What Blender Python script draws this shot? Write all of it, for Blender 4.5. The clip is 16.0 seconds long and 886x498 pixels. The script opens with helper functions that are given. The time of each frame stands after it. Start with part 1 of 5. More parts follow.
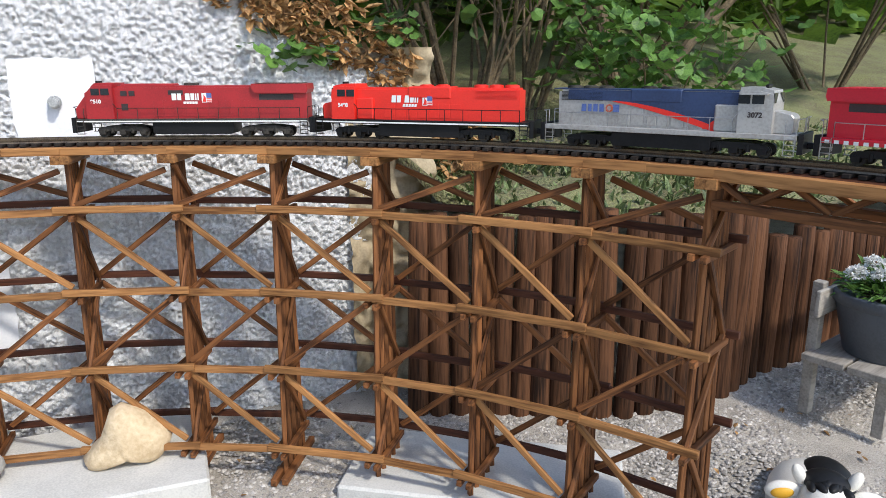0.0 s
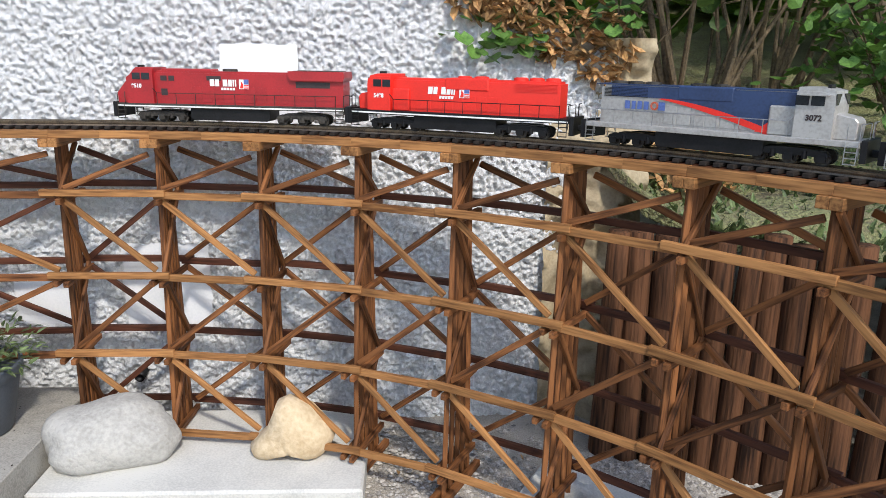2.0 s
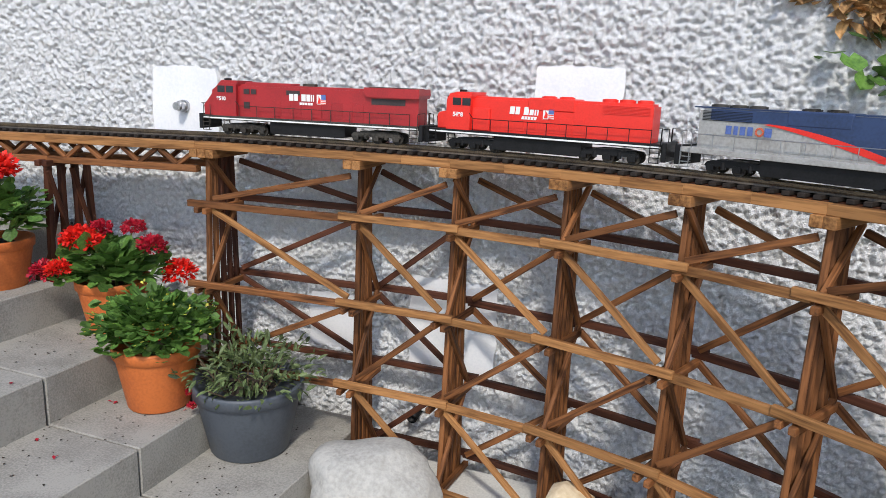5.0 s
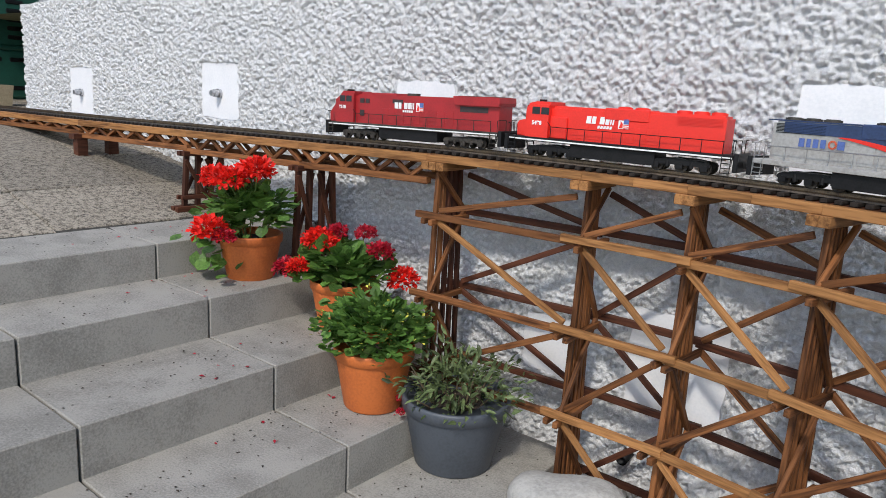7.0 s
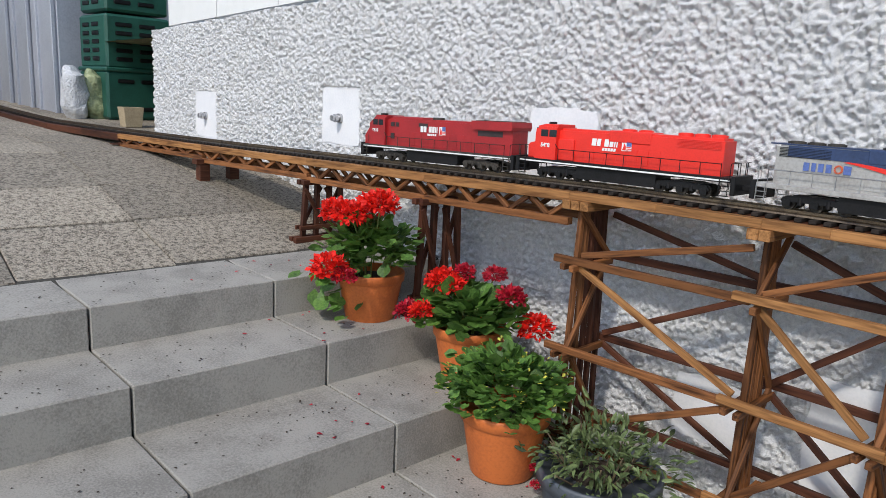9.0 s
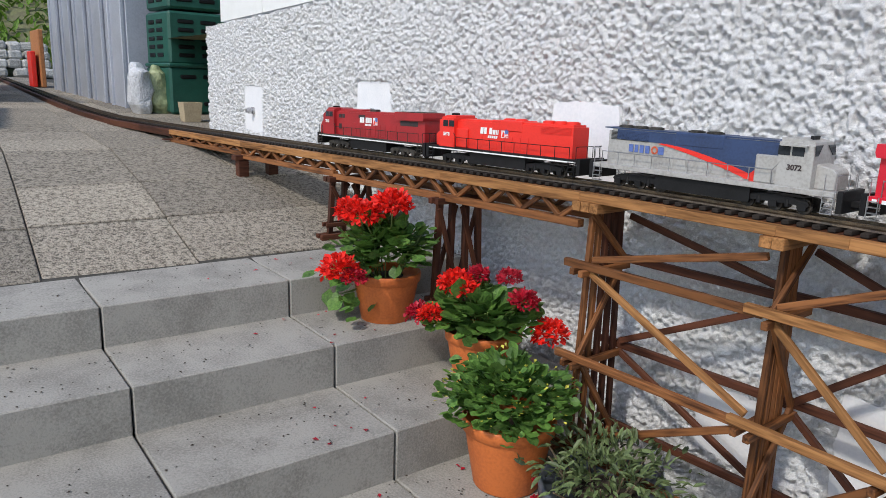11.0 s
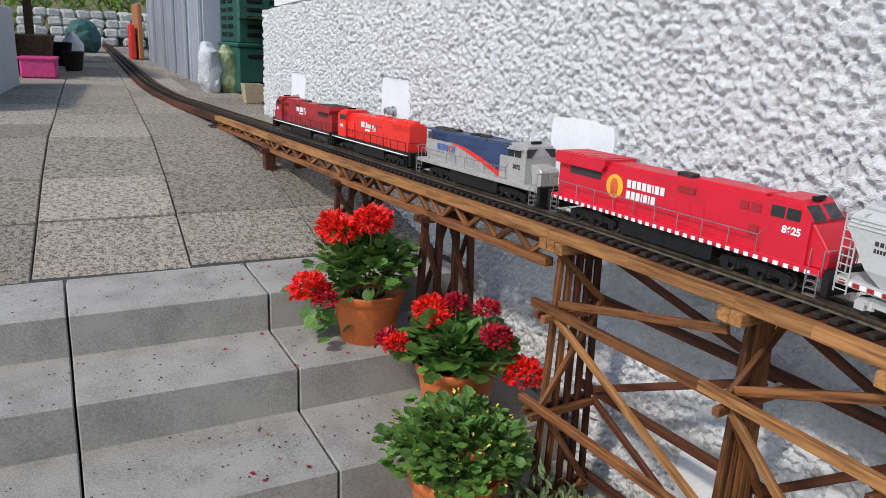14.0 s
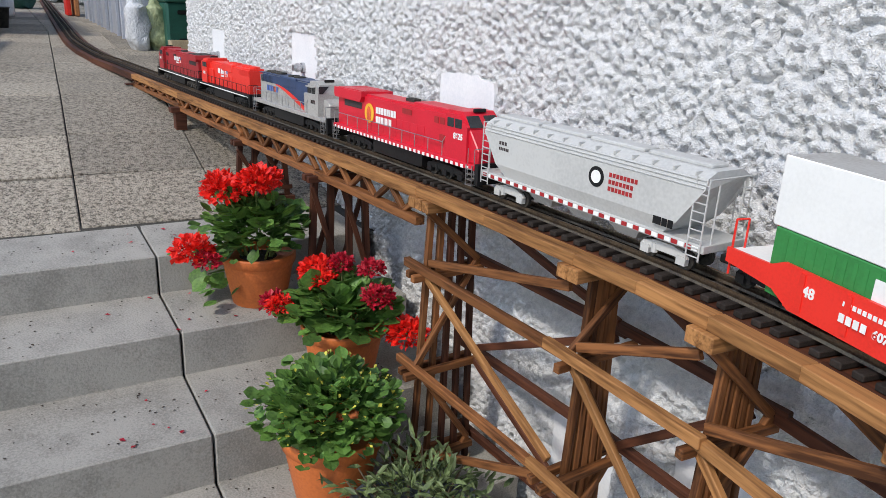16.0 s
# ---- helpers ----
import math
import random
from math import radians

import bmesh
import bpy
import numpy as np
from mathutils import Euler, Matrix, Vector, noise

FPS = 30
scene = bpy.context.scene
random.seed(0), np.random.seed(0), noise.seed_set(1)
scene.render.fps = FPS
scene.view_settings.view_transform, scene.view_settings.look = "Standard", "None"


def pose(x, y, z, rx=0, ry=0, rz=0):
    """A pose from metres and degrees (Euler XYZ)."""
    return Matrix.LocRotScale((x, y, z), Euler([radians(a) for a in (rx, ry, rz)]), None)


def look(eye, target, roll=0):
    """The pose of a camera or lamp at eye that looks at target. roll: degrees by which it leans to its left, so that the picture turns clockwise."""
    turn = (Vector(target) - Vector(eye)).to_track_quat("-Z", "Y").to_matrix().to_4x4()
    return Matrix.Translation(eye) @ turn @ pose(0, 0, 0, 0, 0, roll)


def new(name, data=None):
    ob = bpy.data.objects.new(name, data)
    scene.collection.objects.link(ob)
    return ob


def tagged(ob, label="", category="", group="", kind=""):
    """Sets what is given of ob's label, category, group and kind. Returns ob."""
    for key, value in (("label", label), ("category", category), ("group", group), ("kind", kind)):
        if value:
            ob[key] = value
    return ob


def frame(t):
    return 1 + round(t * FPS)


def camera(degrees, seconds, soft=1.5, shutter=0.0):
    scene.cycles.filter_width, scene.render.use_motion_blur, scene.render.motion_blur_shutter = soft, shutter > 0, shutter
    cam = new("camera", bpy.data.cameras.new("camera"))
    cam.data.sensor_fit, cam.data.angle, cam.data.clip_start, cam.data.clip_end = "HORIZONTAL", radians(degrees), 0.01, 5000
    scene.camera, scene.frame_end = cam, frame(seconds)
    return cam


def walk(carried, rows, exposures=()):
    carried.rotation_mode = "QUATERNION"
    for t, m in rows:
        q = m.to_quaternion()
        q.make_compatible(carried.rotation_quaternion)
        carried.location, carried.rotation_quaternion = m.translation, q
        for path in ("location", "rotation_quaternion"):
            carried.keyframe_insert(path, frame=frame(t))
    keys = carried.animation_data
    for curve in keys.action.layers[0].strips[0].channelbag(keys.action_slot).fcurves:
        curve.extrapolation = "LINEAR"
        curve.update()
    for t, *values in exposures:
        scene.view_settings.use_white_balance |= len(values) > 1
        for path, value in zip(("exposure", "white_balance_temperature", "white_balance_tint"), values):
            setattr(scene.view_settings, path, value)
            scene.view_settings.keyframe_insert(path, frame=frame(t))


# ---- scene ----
cam = camera(62.9, 16.0, soft=0.6)
PATH = [
    (0, (-0.17, 0.949, 1.26), (0.516, 2.763, 0.769), -0.3),
    (0.5, (-0.144, 1.004, 1.265), (0.434, 2.851, 0.76), 0.0),
    (1, (-0.09, 1.084, 1.263), (0.295, 2.98, 0.755), 0.9),
    (1.5, (-0.027, 1.148, 1.256), (0.221, 3.065, 0.744), 1.2),
    (2, (-0.011, 1.194, 1.256), (0.088, 3.125, 0.745), 0.9),
    (2.5, (-0.024, 1.213, 1.259), (-0.031, 3.148, 0.752), 0.9),
    (3, (-0.03, 1.274, 1.259), (-0.151, 3.203, 0.745), 0.8),
    (5.5, (-0.109, 1.62, 1.232), (-0.963, 3.376, 0.801), 2.7),
    (6, (-0.111, 1.639, 1.237), (-1.125, 3.307, 0.804), 3.0),
    (6.5, (-0.103, 1.649, 1.226), (-1.239, 3.239, 0.803), 3.2),
    (7, (-0.122, 1.66, 1.221), (-1.354, 3.178, 0.797), 3.2),
    (7.5, (-0.178, 1.701, 1.236), (-1.475, 3.161, 0.804), 3.4),
    (8, (-0.259, 1.739, 1.257), (-1.617, 3.144, 0.827), 3.0),
    (8.5, (-0.338, 1.753, 1.263), (-1.752, 3.109, 0.86), 2.8),
    (9, (-0.365, 1.775, 1.262), (-1.807, 3.101, 0.859), 2.8),
    (9.5, (-0.344, 1.806, 1.261), (-1.809, 3.105, 0.855), 2.6),
    (12, (-0.288, 2.143, 1.341), (-1.916, 3.207, 0.874), 2.0),
    (12.5, (-0.3, 2.221, 1.36), (-1.945, 3.256, 0.889), 2.4),
    (13, (-0.31, 2.264, 1.38), (-1.967, 3.272, 0.894), 2.5),
    (13.5, (-0.298, 2.318, 1.405), (-1.969, 3.297, 0.906), 2.5),
    (14, (-0.254, 2.385, 1.434), (-1.949, 3.302, 0.9), 2.7),
    (14.5, (-0.206, 2.453, 1.448), (-1.921, 3.311, 0.88), 2.9),
    (15, (-0.165, 2.5, 1.453), (-1.887, 3.325, 0.857), 3.2),
    (15.5, (-0.143, 2.55, 1.445), (-1.844, 3.402, 0.828), 3.5),
    (16, (-0.167, 2.609, 1.431), (-1.789, 3.592, 0.798), 2.8),
]
walk(cam, [(t, look(eye, target, roll)) for t, eye, target, roll in PATH],
     exposures=[(0, 0.86), (3, 0.80), (5.5, 0.56), (9, 0.44), (16, 0.53)])

# ---- world, sun, exposure ----
SUN_ELEV, SUN_AZ = 46.0, 161.0   # azimuth: compass way the sun stands, from +y clockwise
world = bpy.data.worlds.new("sky")
world.use_nodes = True
scene.world = world
_nt = world.node_tree
_sky = _nt.nodes.new("ShaderNodeTexSky")
_sky.sky_type, _sky.sun_disc = "NISHITA", False
_sky.sun_elevation, _sky.sun_rotation = radians(SUN_ELEV), radians(SUN_AZ)
_nt.links.new(_sky.outputs[0], _nt.nodes["Background"].inputs[0])
_nt.nodes["Background"].inputs[1].default_value = 0.15
sun = new("sun", bpy.data.lights.new("sun", "SUN"))
sun.data.energy, sun.data.angle, sun.data.color = 1.7, radians(4.5), (1.0, 0.95, 0.87)
_e, _a = radians(SUN_ELEV), radians(SUN_AZ)
sun.matrix_world = look((math.sin(_a) * math.cos(_e) * 20, math.cos(_a) * math.cos(_e) * 20, math.sin(_e) * 20), (0, 0, 0))


# ---- materials ----
def mat(name, base, dark=None, rough=0.6, metal=0.0, scale=30.0, fine=200.0, bump=0.2, stretch=(1, 1, 1), vary=0.15, amount=0.5, spec=0.5, depth=0.004, coat=0.0, translucent=0.0, island=False, object_space=True):
    """Two scales of colour variation and a fine relief on a plain surface."""
    m = bpy.data.materials.new(name)
    m.use_nodes = True
    nt = m.node_tree
    N, L = nt.nodes, nt.links
    b = N["Principled BSDF"]
    dark = dark or tuple(c * 0.6 for c in base)
    tc, mp = N.new("ShaderNodeTexCoord"), N.new("ShaderNodeMapping")
    mp.inputs["Scale"].default_value = stretch
    L.new(tc.outputs["Object"], mp.inputs[0])
    info = N.new("ShaderNodeObjectInfo")
    geo = N.new("ShaderNodeNewGeometry")
    rnd = geo.outputs["Random Per Island"] if island else info.outputs["Random"]
    shift = N.new("ShaderNodeVectorMath")
    shift.operation = "ADD"
    comb = N.new("ShaderNodeMath")
    comb.operation = "MULTIPLY"
    comb.inputs[1].default_value = 37.0
    L.new(rnd, comb.inputs[0])
    L.new(mp.outputs[0], shift.inputs[0])
    L.new(comb.outputs[0], shift.inputs[1])
    n1, n2 = N.new("ShaderNodeTexNoise"), N.new("ShaderNodeTexNoise")
    n1.inputs["Scale"].default_value, n1.inputs["Detail"].default_value = scale, 4
    n2.inputs["Scale"].default_value, n2.inputs["Detail"].default_value = fine, 3
    for n in (n1, n2):
        L.new(shift.outputs[0], n.inputs["Vector"])
    add = N.new("ShaderNodeMath")
    add.operation = "ADD"
    L.new(n1.outputs[0], add.inputs[0])
    L.new(n2.outputs[0], add.inputs[1])
    ramp = N.new("ShaderNodeMapRange")
    ramp.inputs[1].default_value, ramp.inputs[2].default_value = 1.0 - amount * 0.6, 1.0 + amount * 0.3
    L.new(add.outputs[0], ramp.inputs[0])
    mix = N.new("ShaderNodeMix")
    mix.data_type = "RGBA"
    mix.inputs[6].default_value, mix.inputs[7].default_value = (*dark, 1), (*base, 1)
    L.new(ramp.outputs[0], mix.inputs[0])
    hsv = N.new("ShaderNodeHueSaturation")
    mr = N.new("ShaderNodeMapRange")
    mr.inputs[3].default_value, mr.inputs[4].default_value = 1 - vary, 1 + vary
    L.new(rnd, mr.inputs[0])
    L.new(mr.outputs[0], hsv.inputs["Value"])
    L.new(mix.outputs[2], hsv.inputs["Color"])
    L.new(hsv.outputs[0], b.inputs["Base Color"])
    b.inputs["Roughness"].default_value, b.inputs["Metallic"].default_value = rough, metal
    b.inputs["Specular IOR Level"].default_value, b.inputs["Coat Weight"].default_value = spec, coat
    if bump:
        bp = N.new("ShaderNodeBump")
        bp.inputs["Strength"].default_value, bp.inputs["Distance"].default_value = bump, depth
        L.new(add.outputs[0], bp.inputs["Height"])
        L.new(bp.outputs[0], b.inputs["Normal"])
    if translucent:
        tr, ms = N.new("ShaderNodeBsdfTranslucent"), N.new("ShaderNodeMixShader")
        L.new(hsv.outputs[0], tr.inputs[0])
        ms.inputs[0].default_value = translucent
        L.new(b.outputs[0], ms.inputs[1])
        L.new(tr.outputs[0], ms.inputs[2])
        L.new(ms.outputs[0], N["Material Output"].inputs[0])
    return m


M_ROUGHCAST = mat("roughcast", (0.82, 0.82, 0.82), (0.64, 0.65, 0.67), 0.9, scale=90, fine=320, bump=1.0, depth=0.007, vary=0, spec=0.2)
M_PATCH = mat("smooth_white", (0.82, 0.82, 0.83), (0.74, 0.75, 0.77), 0.8, scale=9, fine=120, bump=0.15, vary=0)
M_SOIL = mat("soil", (0.30, 0.22, 0.14), (0.12, 0.085, 0.055), 0.95, scale=7, fine=60, bump=0.9, depth=0.03, vary=0)
M_GRASSY = mat("mossy_soil", (0.22, 0.23, 0.10), (0.15, 0.125, 0.075), 0.95, scale=5, fine=70, bump=0.9, depth=0.03, vary=0)
M_GRAVEL = mat("gravel_ground", (0.48, 0.44, 0.38), (0.30, 0.27, 0.23), 0.95, scale=5, fine=190, bump=1.0, depth=0.008, vary=0, amount=0.36)
M_PEBBLE = mat("pebble", (0.44, 0.41, 0.37), (0.24, 0.22, 0.20), 0.85, scale=40, fine=200, bump=0.2, vary=0.45, island=True)
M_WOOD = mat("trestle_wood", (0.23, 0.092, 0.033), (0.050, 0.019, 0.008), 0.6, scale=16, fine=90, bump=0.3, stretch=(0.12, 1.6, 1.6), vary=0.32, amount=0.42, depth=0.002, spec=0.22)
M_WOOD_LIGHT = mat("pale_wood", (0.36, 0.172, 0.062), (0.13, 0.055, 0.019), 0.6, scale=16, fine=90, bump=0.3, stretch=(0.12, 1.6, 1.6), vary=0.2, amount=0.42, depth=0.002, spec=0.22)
# piers and boards; on the trestle's rear timbers it stands in for shade
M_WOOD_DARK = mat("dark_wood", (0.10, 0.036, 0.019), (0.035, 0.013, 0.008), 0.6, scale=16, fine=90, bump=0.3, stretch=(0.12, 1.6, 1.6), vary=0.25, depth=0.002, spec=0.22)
M_LOG = mat("log_wood", (0.115, 0.052, 0.026), (0.022, 0.012, 0.008), 0.85, spec=0.15, scale=9, fine=50, bump=0.6, stretch=(2.2, 2.2, 0.12), vary=0.35, amount=0.42, depth=0.008)
M_TIE = mat("tie_plastic", (0.032, 0.025, 0.021), (0.016, 0.013, 0.011), 0.75, spec=0.2, scale=60, fine=300, bump=0.2)
M_RAIL = mat("rail_brass", (0.20, 0.15, 0.10), (0.08, 0.06, 0.05), 0.42, 0.85, scale=40, fine=300, bump=0.1)
M_STEP = mat("step_concrete", (0.345, 0.327, 0.29), (0.225, 0.213, 0.188), 0.9, scale=7, fine=170, bump=0.4, depth=0.003, vary=0.06, amount=0.4)
M_SLAB = mat("exposed_aggregate", (0.36, 0.315, 0.25), (0.085, 0.071, 0.053), 0.9, scale=55, fine=150, bump=0.9, depth=0.008, vary=0.3, amount=0.36)
M_JOINT = mat("joint_dirt", (0.06, 0.055, 0.045), None, 0.95, bump=0.5, vary=0)
M_CONC = mat("thin_slab", (0.60, 0.59, 0.55), (0.46, 0.455, 0.43), 0.9, scale=5, fine=150, bump=0.25, vary=0.03)
M_ROCK = mat("grey_rock", (0.47, 0.455, 0.42), (0.33, 0.32, 0.295), 0.9, scale=7, fine=80, bump=0.6, depth=0.006, vary=0)
M_ROCK2 = mat("beige_rock", (0.66, 0.53, 0.35), (0.50, 0.37, 0.22), 0.9, scale=8, fine=70, bump=0.7, depth=0.006, vary=0)
M_TERRA = mat("terracotta", (0.63, 0.165, 0.036), (0.50, 0.12, 0.027), 0.6, scale=8, fine=120, bump=0.12, vary=0.06)
M_GREYPOT = mat("grey_plastic", (0.080, 0.092, 0.110), (0.058, 0.067, 0.080), 0.5, scale=10, fine=120, bump=0.08, vary=0.05)
M_EARTH = mat("potting_soil", (0.05, 0.035, 0.025), None, 0.95, scale=60, fine=200, bump=0.9, vary=0)
M_LEAF = mat("geranium_leaf", (0.125, 0.245, 0.045), (0.05, 0.115, 0.022), 0.55, scale=25, fine=120, bump=0.2, vary=0.4, island=True, translucent=0.25)
M_LEAF2 = mat("dusty_leaf", (0.15, 0.20, 0.075), (0.055, 0.085, 0.03), 0.55, scale=25, fine=120, bump=0.2, vary=0.4, island=True, translucent=0.2)
M_LEAF3 = mat("tree_leaf", (0.15, 0.26, 0.03), (0.05, 0.105, 0.016), 0.5, scale=3, fine=30, bump=0.1, vary=0.55, island=True, translucent=0.4)
M_LEAF4 = mat("dark_leaf", (0.085, 0.155, 0.032), (0.03, 0.065, 0.015), 0.5, scale=3, fine=30, bump=0.1, vary=0.5, island=True, translucent=0.3)
M_DRY = mat("dry_leaf", (0.48, 0.29, 0.12), (0.22, 0.11, 0.045), 0.75, scale=20, fine=80, bump=0.3, vary=0.5, island=True, translucent=0.15)
M_STEM = mat("stem_bark", (0.17, 0.125, 0.07), (0.075, 0.055, 0.035), 0.85, scale=20, fine=80, bump=0.5, vary=0.2)
M_GSTEM = mat("green_stem", (0.16, 0.22, 0.06), None, 0.6, scale=30, bump=0.1)
M_FLOWER = mat("red_petal", (0.85, 0.022, 0.010), (0.65, 0.012, 0.008), 0.55, scale=60, fine=200, bump=0.1, vary=0.3, island=True, translucent=0.2)
M_FLOWER2 = mat("crimson_petal", (0.55, 0.012, 0.035), (0.33, 0.008, 0.022), 0.55, scale=60, fine=200, bump=0.1, vary=0.3, island=True, translucent=0.2)
M_FLOWERW = mat("white_petal", (0.80, 0.80, 0.78), (0.65, 0.65, 0.62), 0.6, scale=60, fine=200, bump=0.1, vary=0.15, island=True, translucent=0.2)
M_YELLOW = mat("yellow_bud", (0.55, 0.50, 0.06), (0.35, 0.36, 0.05), 0.6, scale=60, bump=0.1, vary=0.3, island=True)
M_RED = mat("dull_red_paint", (0.38, 0.018, 0.022), (0.27, 0.014, 0.017), 0.42, scale=14, fine=220, bump=0.03, vary=0)
M_RED2 = mat("bright_red_paint", (0.78, 0.030, 0.018), (0.68, 0.024, 0.014), 0.42, scale=14, fine=220, bump=0.03, vary=0)
M_RED3 = mat("cherry_red_paint", (0.62, 0.012, 0.032), (0.54, 0.010, 0.027), 0.38, scale=14, fine=220, bump=0.03, vary=0)
M_BLACK = mat("black_plastic", (0.012, 0.012, 0.013), (0.006, 0.006, 0.006), 0.5, spec=0.25, scale=30, fine=220, bump=0.05, vary=0)
M_GRIME = mat("weathered_black", (0.060, 0.054, 0.046), (0.012, 0.011, 0.010), 0.65, spec=0.25, scale=30, fine=160, bump=0.2, vary=0.1)
M_DGREY = mat("dark_grille", (0.045, 0.030, 0.030), None, 0.6, scale=40, fine=240, bump=0.1, vary=0)
M_SILVER = mat("silver_paint", (0.46, 0.45, 0.43), (0.33, 0.31, 0.29), 0.38, 0.25, scale=10, fine=160, bump=0.05, vary=0)
M_BLUE = mat("navy_paint", (0.030, 0.055, 0.135), (0.020, 0.035, 0.085), 0.45, scale=12, fine=160, bump=0.04, vary=0)
M_LBLUE = mat("sign_blue", (0.10, 0.16, 0.42), None, 0.5, bump=0.0, vary=0)
M_CYAN = mat("sign_bright_blue", (0.02, 0.20, 0.62), None, 0.5, bump=0.0, vary=0)
M_ORANGE = mat("sign_orange", (0.75, 0.12, 0.04), None, 0.5, bump=0.0, vary=0)
M_GOLD = mat("sign_gold", (0.80, 0.42, 0.03), (0.70, 0.36, 0.02), 0.5, bump=0.0, vary=0)
M_WHITE = mat("white_paint", (0.82, 0.82, 0.80), (0.76, 0.76, 0.74), 0.45, scale=14, fine=160, bump=0.03, vary=0)
M_GREYP = mat("hopper_grey", (0.50, 0.50, 0.485), (0.42, 0.42, 0.41), 0.5, scale=9, fine=160, bump=0.05, vary=0)
M_GREEN = mat("container_green", (0.035, 0.23, 0.055), (0.028, 0.18, 0.042), 0.5, scale=12, fine=160, bump=0.05, vary=0)
M_GLASSY = mat("cab_glass", (0.03, 0.035, 0.04), None, 0.08, scale=10, bump=0.0, vary=0)
M_STEEL = mat("bare_steel", (0.55, 0.55, 0.56), (0.35, 0.35, 0.36), 0.35, 0.9, scale=40, fine=200, bump=0.05, vary=0)
M_BIN = mat("bin_green", (0.018, 0.095, 0.068), (0.012, 0.066, 0.048), 0.45, scale=10, fine=120, bump=0.1, vary=0)
M_SHED = mat("shed_metal", (0.46, 0.48, 0.53), (0.37, 0.39, 0.44), 0.45, 0.3, scale=3, fine=60, bump=0.05, vary=0.05)
M_BAG = mat("white_bag", (0.70, 0.71, 0.72), (0.50, 0.51, 0.53), 0.45, scale=14, fine=60, bump=0.8, depth=0.02, vary=0)
M_BAGG = mat("leafy_bag", (0.42, 0.46, 0.25), (0.05, 0.09, 0.03), 0.5, scale=22, fine=30, bump=0.6, depth=0.02, vary=0, amount=1.2)
M_GREENBAG = mat("green_bag", (0.02, 0.10, 0.08), None, 0.45, scale=14, fine=60, bump=0.8, depth=0.02, vary=0)
M_PINK = mat("pink_plastic", (0.62, 0.05, 0.22), None, 0.5, bump=0.05, vary=0)
M_ORANGEBOX = mat("orange_board", (0.50, 0.20, 0.07), None, 0.6, bump=0.1, vary=0)
M_BRICKY = mat("tan_block", (0.42, 0.34, 0.22), (0.30, 0.24, 0.15), 0.9, scale=10, fine=100, bump=0.4)
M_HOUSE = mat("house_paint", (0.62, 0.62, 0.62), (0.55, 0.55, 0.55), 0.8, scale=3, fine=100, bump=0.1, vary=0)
M_BENCH = mat("weathered_board", (0.34, 0.31, 0.27), (0.20, 0.18, 0.155), 0.85, scale=10, fine=70, bump=0.5, stretch=(0.15, 1.6, 1.6), vary=0.12)
M_COW = mat("cow_white", (0.80, 0.77, 0.70), (0.70, 0.66, 0.58), 0.4, scale=12, bump=0.05, vary=0)
M_STONES = mat("pale_stones", (0.50, 0.49, 0.46), (0.25, 0.24, 0.22), 0.9, scale=6, fine=40, bump=0.9, depth=0.03, vary=0.2)


# ---- building helpers ----
def thing(name, label, category, group="", m=None, kind=""):
    ob = tagged(new(name), label, category, group, kind)
    ob.empty_display_size = 0.05
    if m is not None:
        ob.matrix_basis = m
    return ob


def part(name, bm, material, parent, label="", m=None, smooth=False):
    me = bpy.data.meshes.new(name)
    bm.to_mesh(me)
    bm.free()
    return placed(name, me, material, parent, label, m, smooth)


def placed(name, me, material, parent, label="", m=None, smooth=False):
    if not me.materials:
        me.materials.append(material)
    if smooth:
        me.shade_smooth()
    ob = new(name, me)
    ob.parent = parent
    if m is not None:
        ob.matrix_basis = m
    if label:
        ob["label"] = label
    return ob


def box(bm, x0, x1, y0, y1, z0, z1, bev=0.0):
    r = bmesh.ops.create_cube(bm, size=1)
    bmesh.ops.scale(bm, vec=(x1 - x0, y1 - y0, z1 - z0), verts=r["verts"])
    bmesh.ops.translate(bm, vec=((x0 + x1) / 2, (y0 + y1) / 2, (z0 + z1) / 2), verts=r["verts"])
    if bev:
        es = list({e for v in r["verts"] for e in v.link_edges})
        bmesh.ops.bevel(bm, geom=es, offset=bev, segments=1, affect="EDGES")
    return bm


def B(*a, bev=0.0):
    return box(bmesh.new(), *a, bev=bev)


def tube(bm, p, q, r, seg=8, r2=None):
    p, q = Vector(p), Vector(q)
    d = q - p
    m = Matrix.Translation((p + q) / 2) @ d.to_track_quat("Z", "Y").to_matrix().to_4x4()
    bmesh.ops.create_cone(bm, cap_ends=True, segments=seg, radius1=r, radius2=r if r2 is None else r2, depth=d.length, matrix=m)
    return bm


def prism(bm, outline, y0, y1):
    """An outline in x and z, drawn out from y0 to y1."""
    a = [bm.verts.new((x, y0, z)) for x, z in outline]
    b = [bm.verts.new((x, y1, z)) for x, z in outline]
    n = len(a)
    bm.faces.new(a)
    bm.faces.new(b[::-1])
    for i in range(n):
        bm.faces.new((a[i], b[i], b[(i + 1) % n], a[(i + 1) % n]))
    bmesh.ops.recalc_face_normals(bm, faces=bm.faces[:])
    return bm


def lathe(bm, profile, seg=32):
    """A profile of radius and height, turned round z."""
    rings = [[bm.verts.new((r * math.cos(2 * math.pi * i / seg), r * math.sin(2 * math.pi * i / seg), z)) for i in range(seg)] for r, z in profile]
    for a, b in zip(rings, rings[1:]):
        for i in range(seg):
            bm.faces.new((a[i], a[(i + 1) % seg], b[(i + 1) % seg], b[i]))
    bm.faces.new(rings[0][::-1])
    bm.faces.new(rings[-1])
    return bm


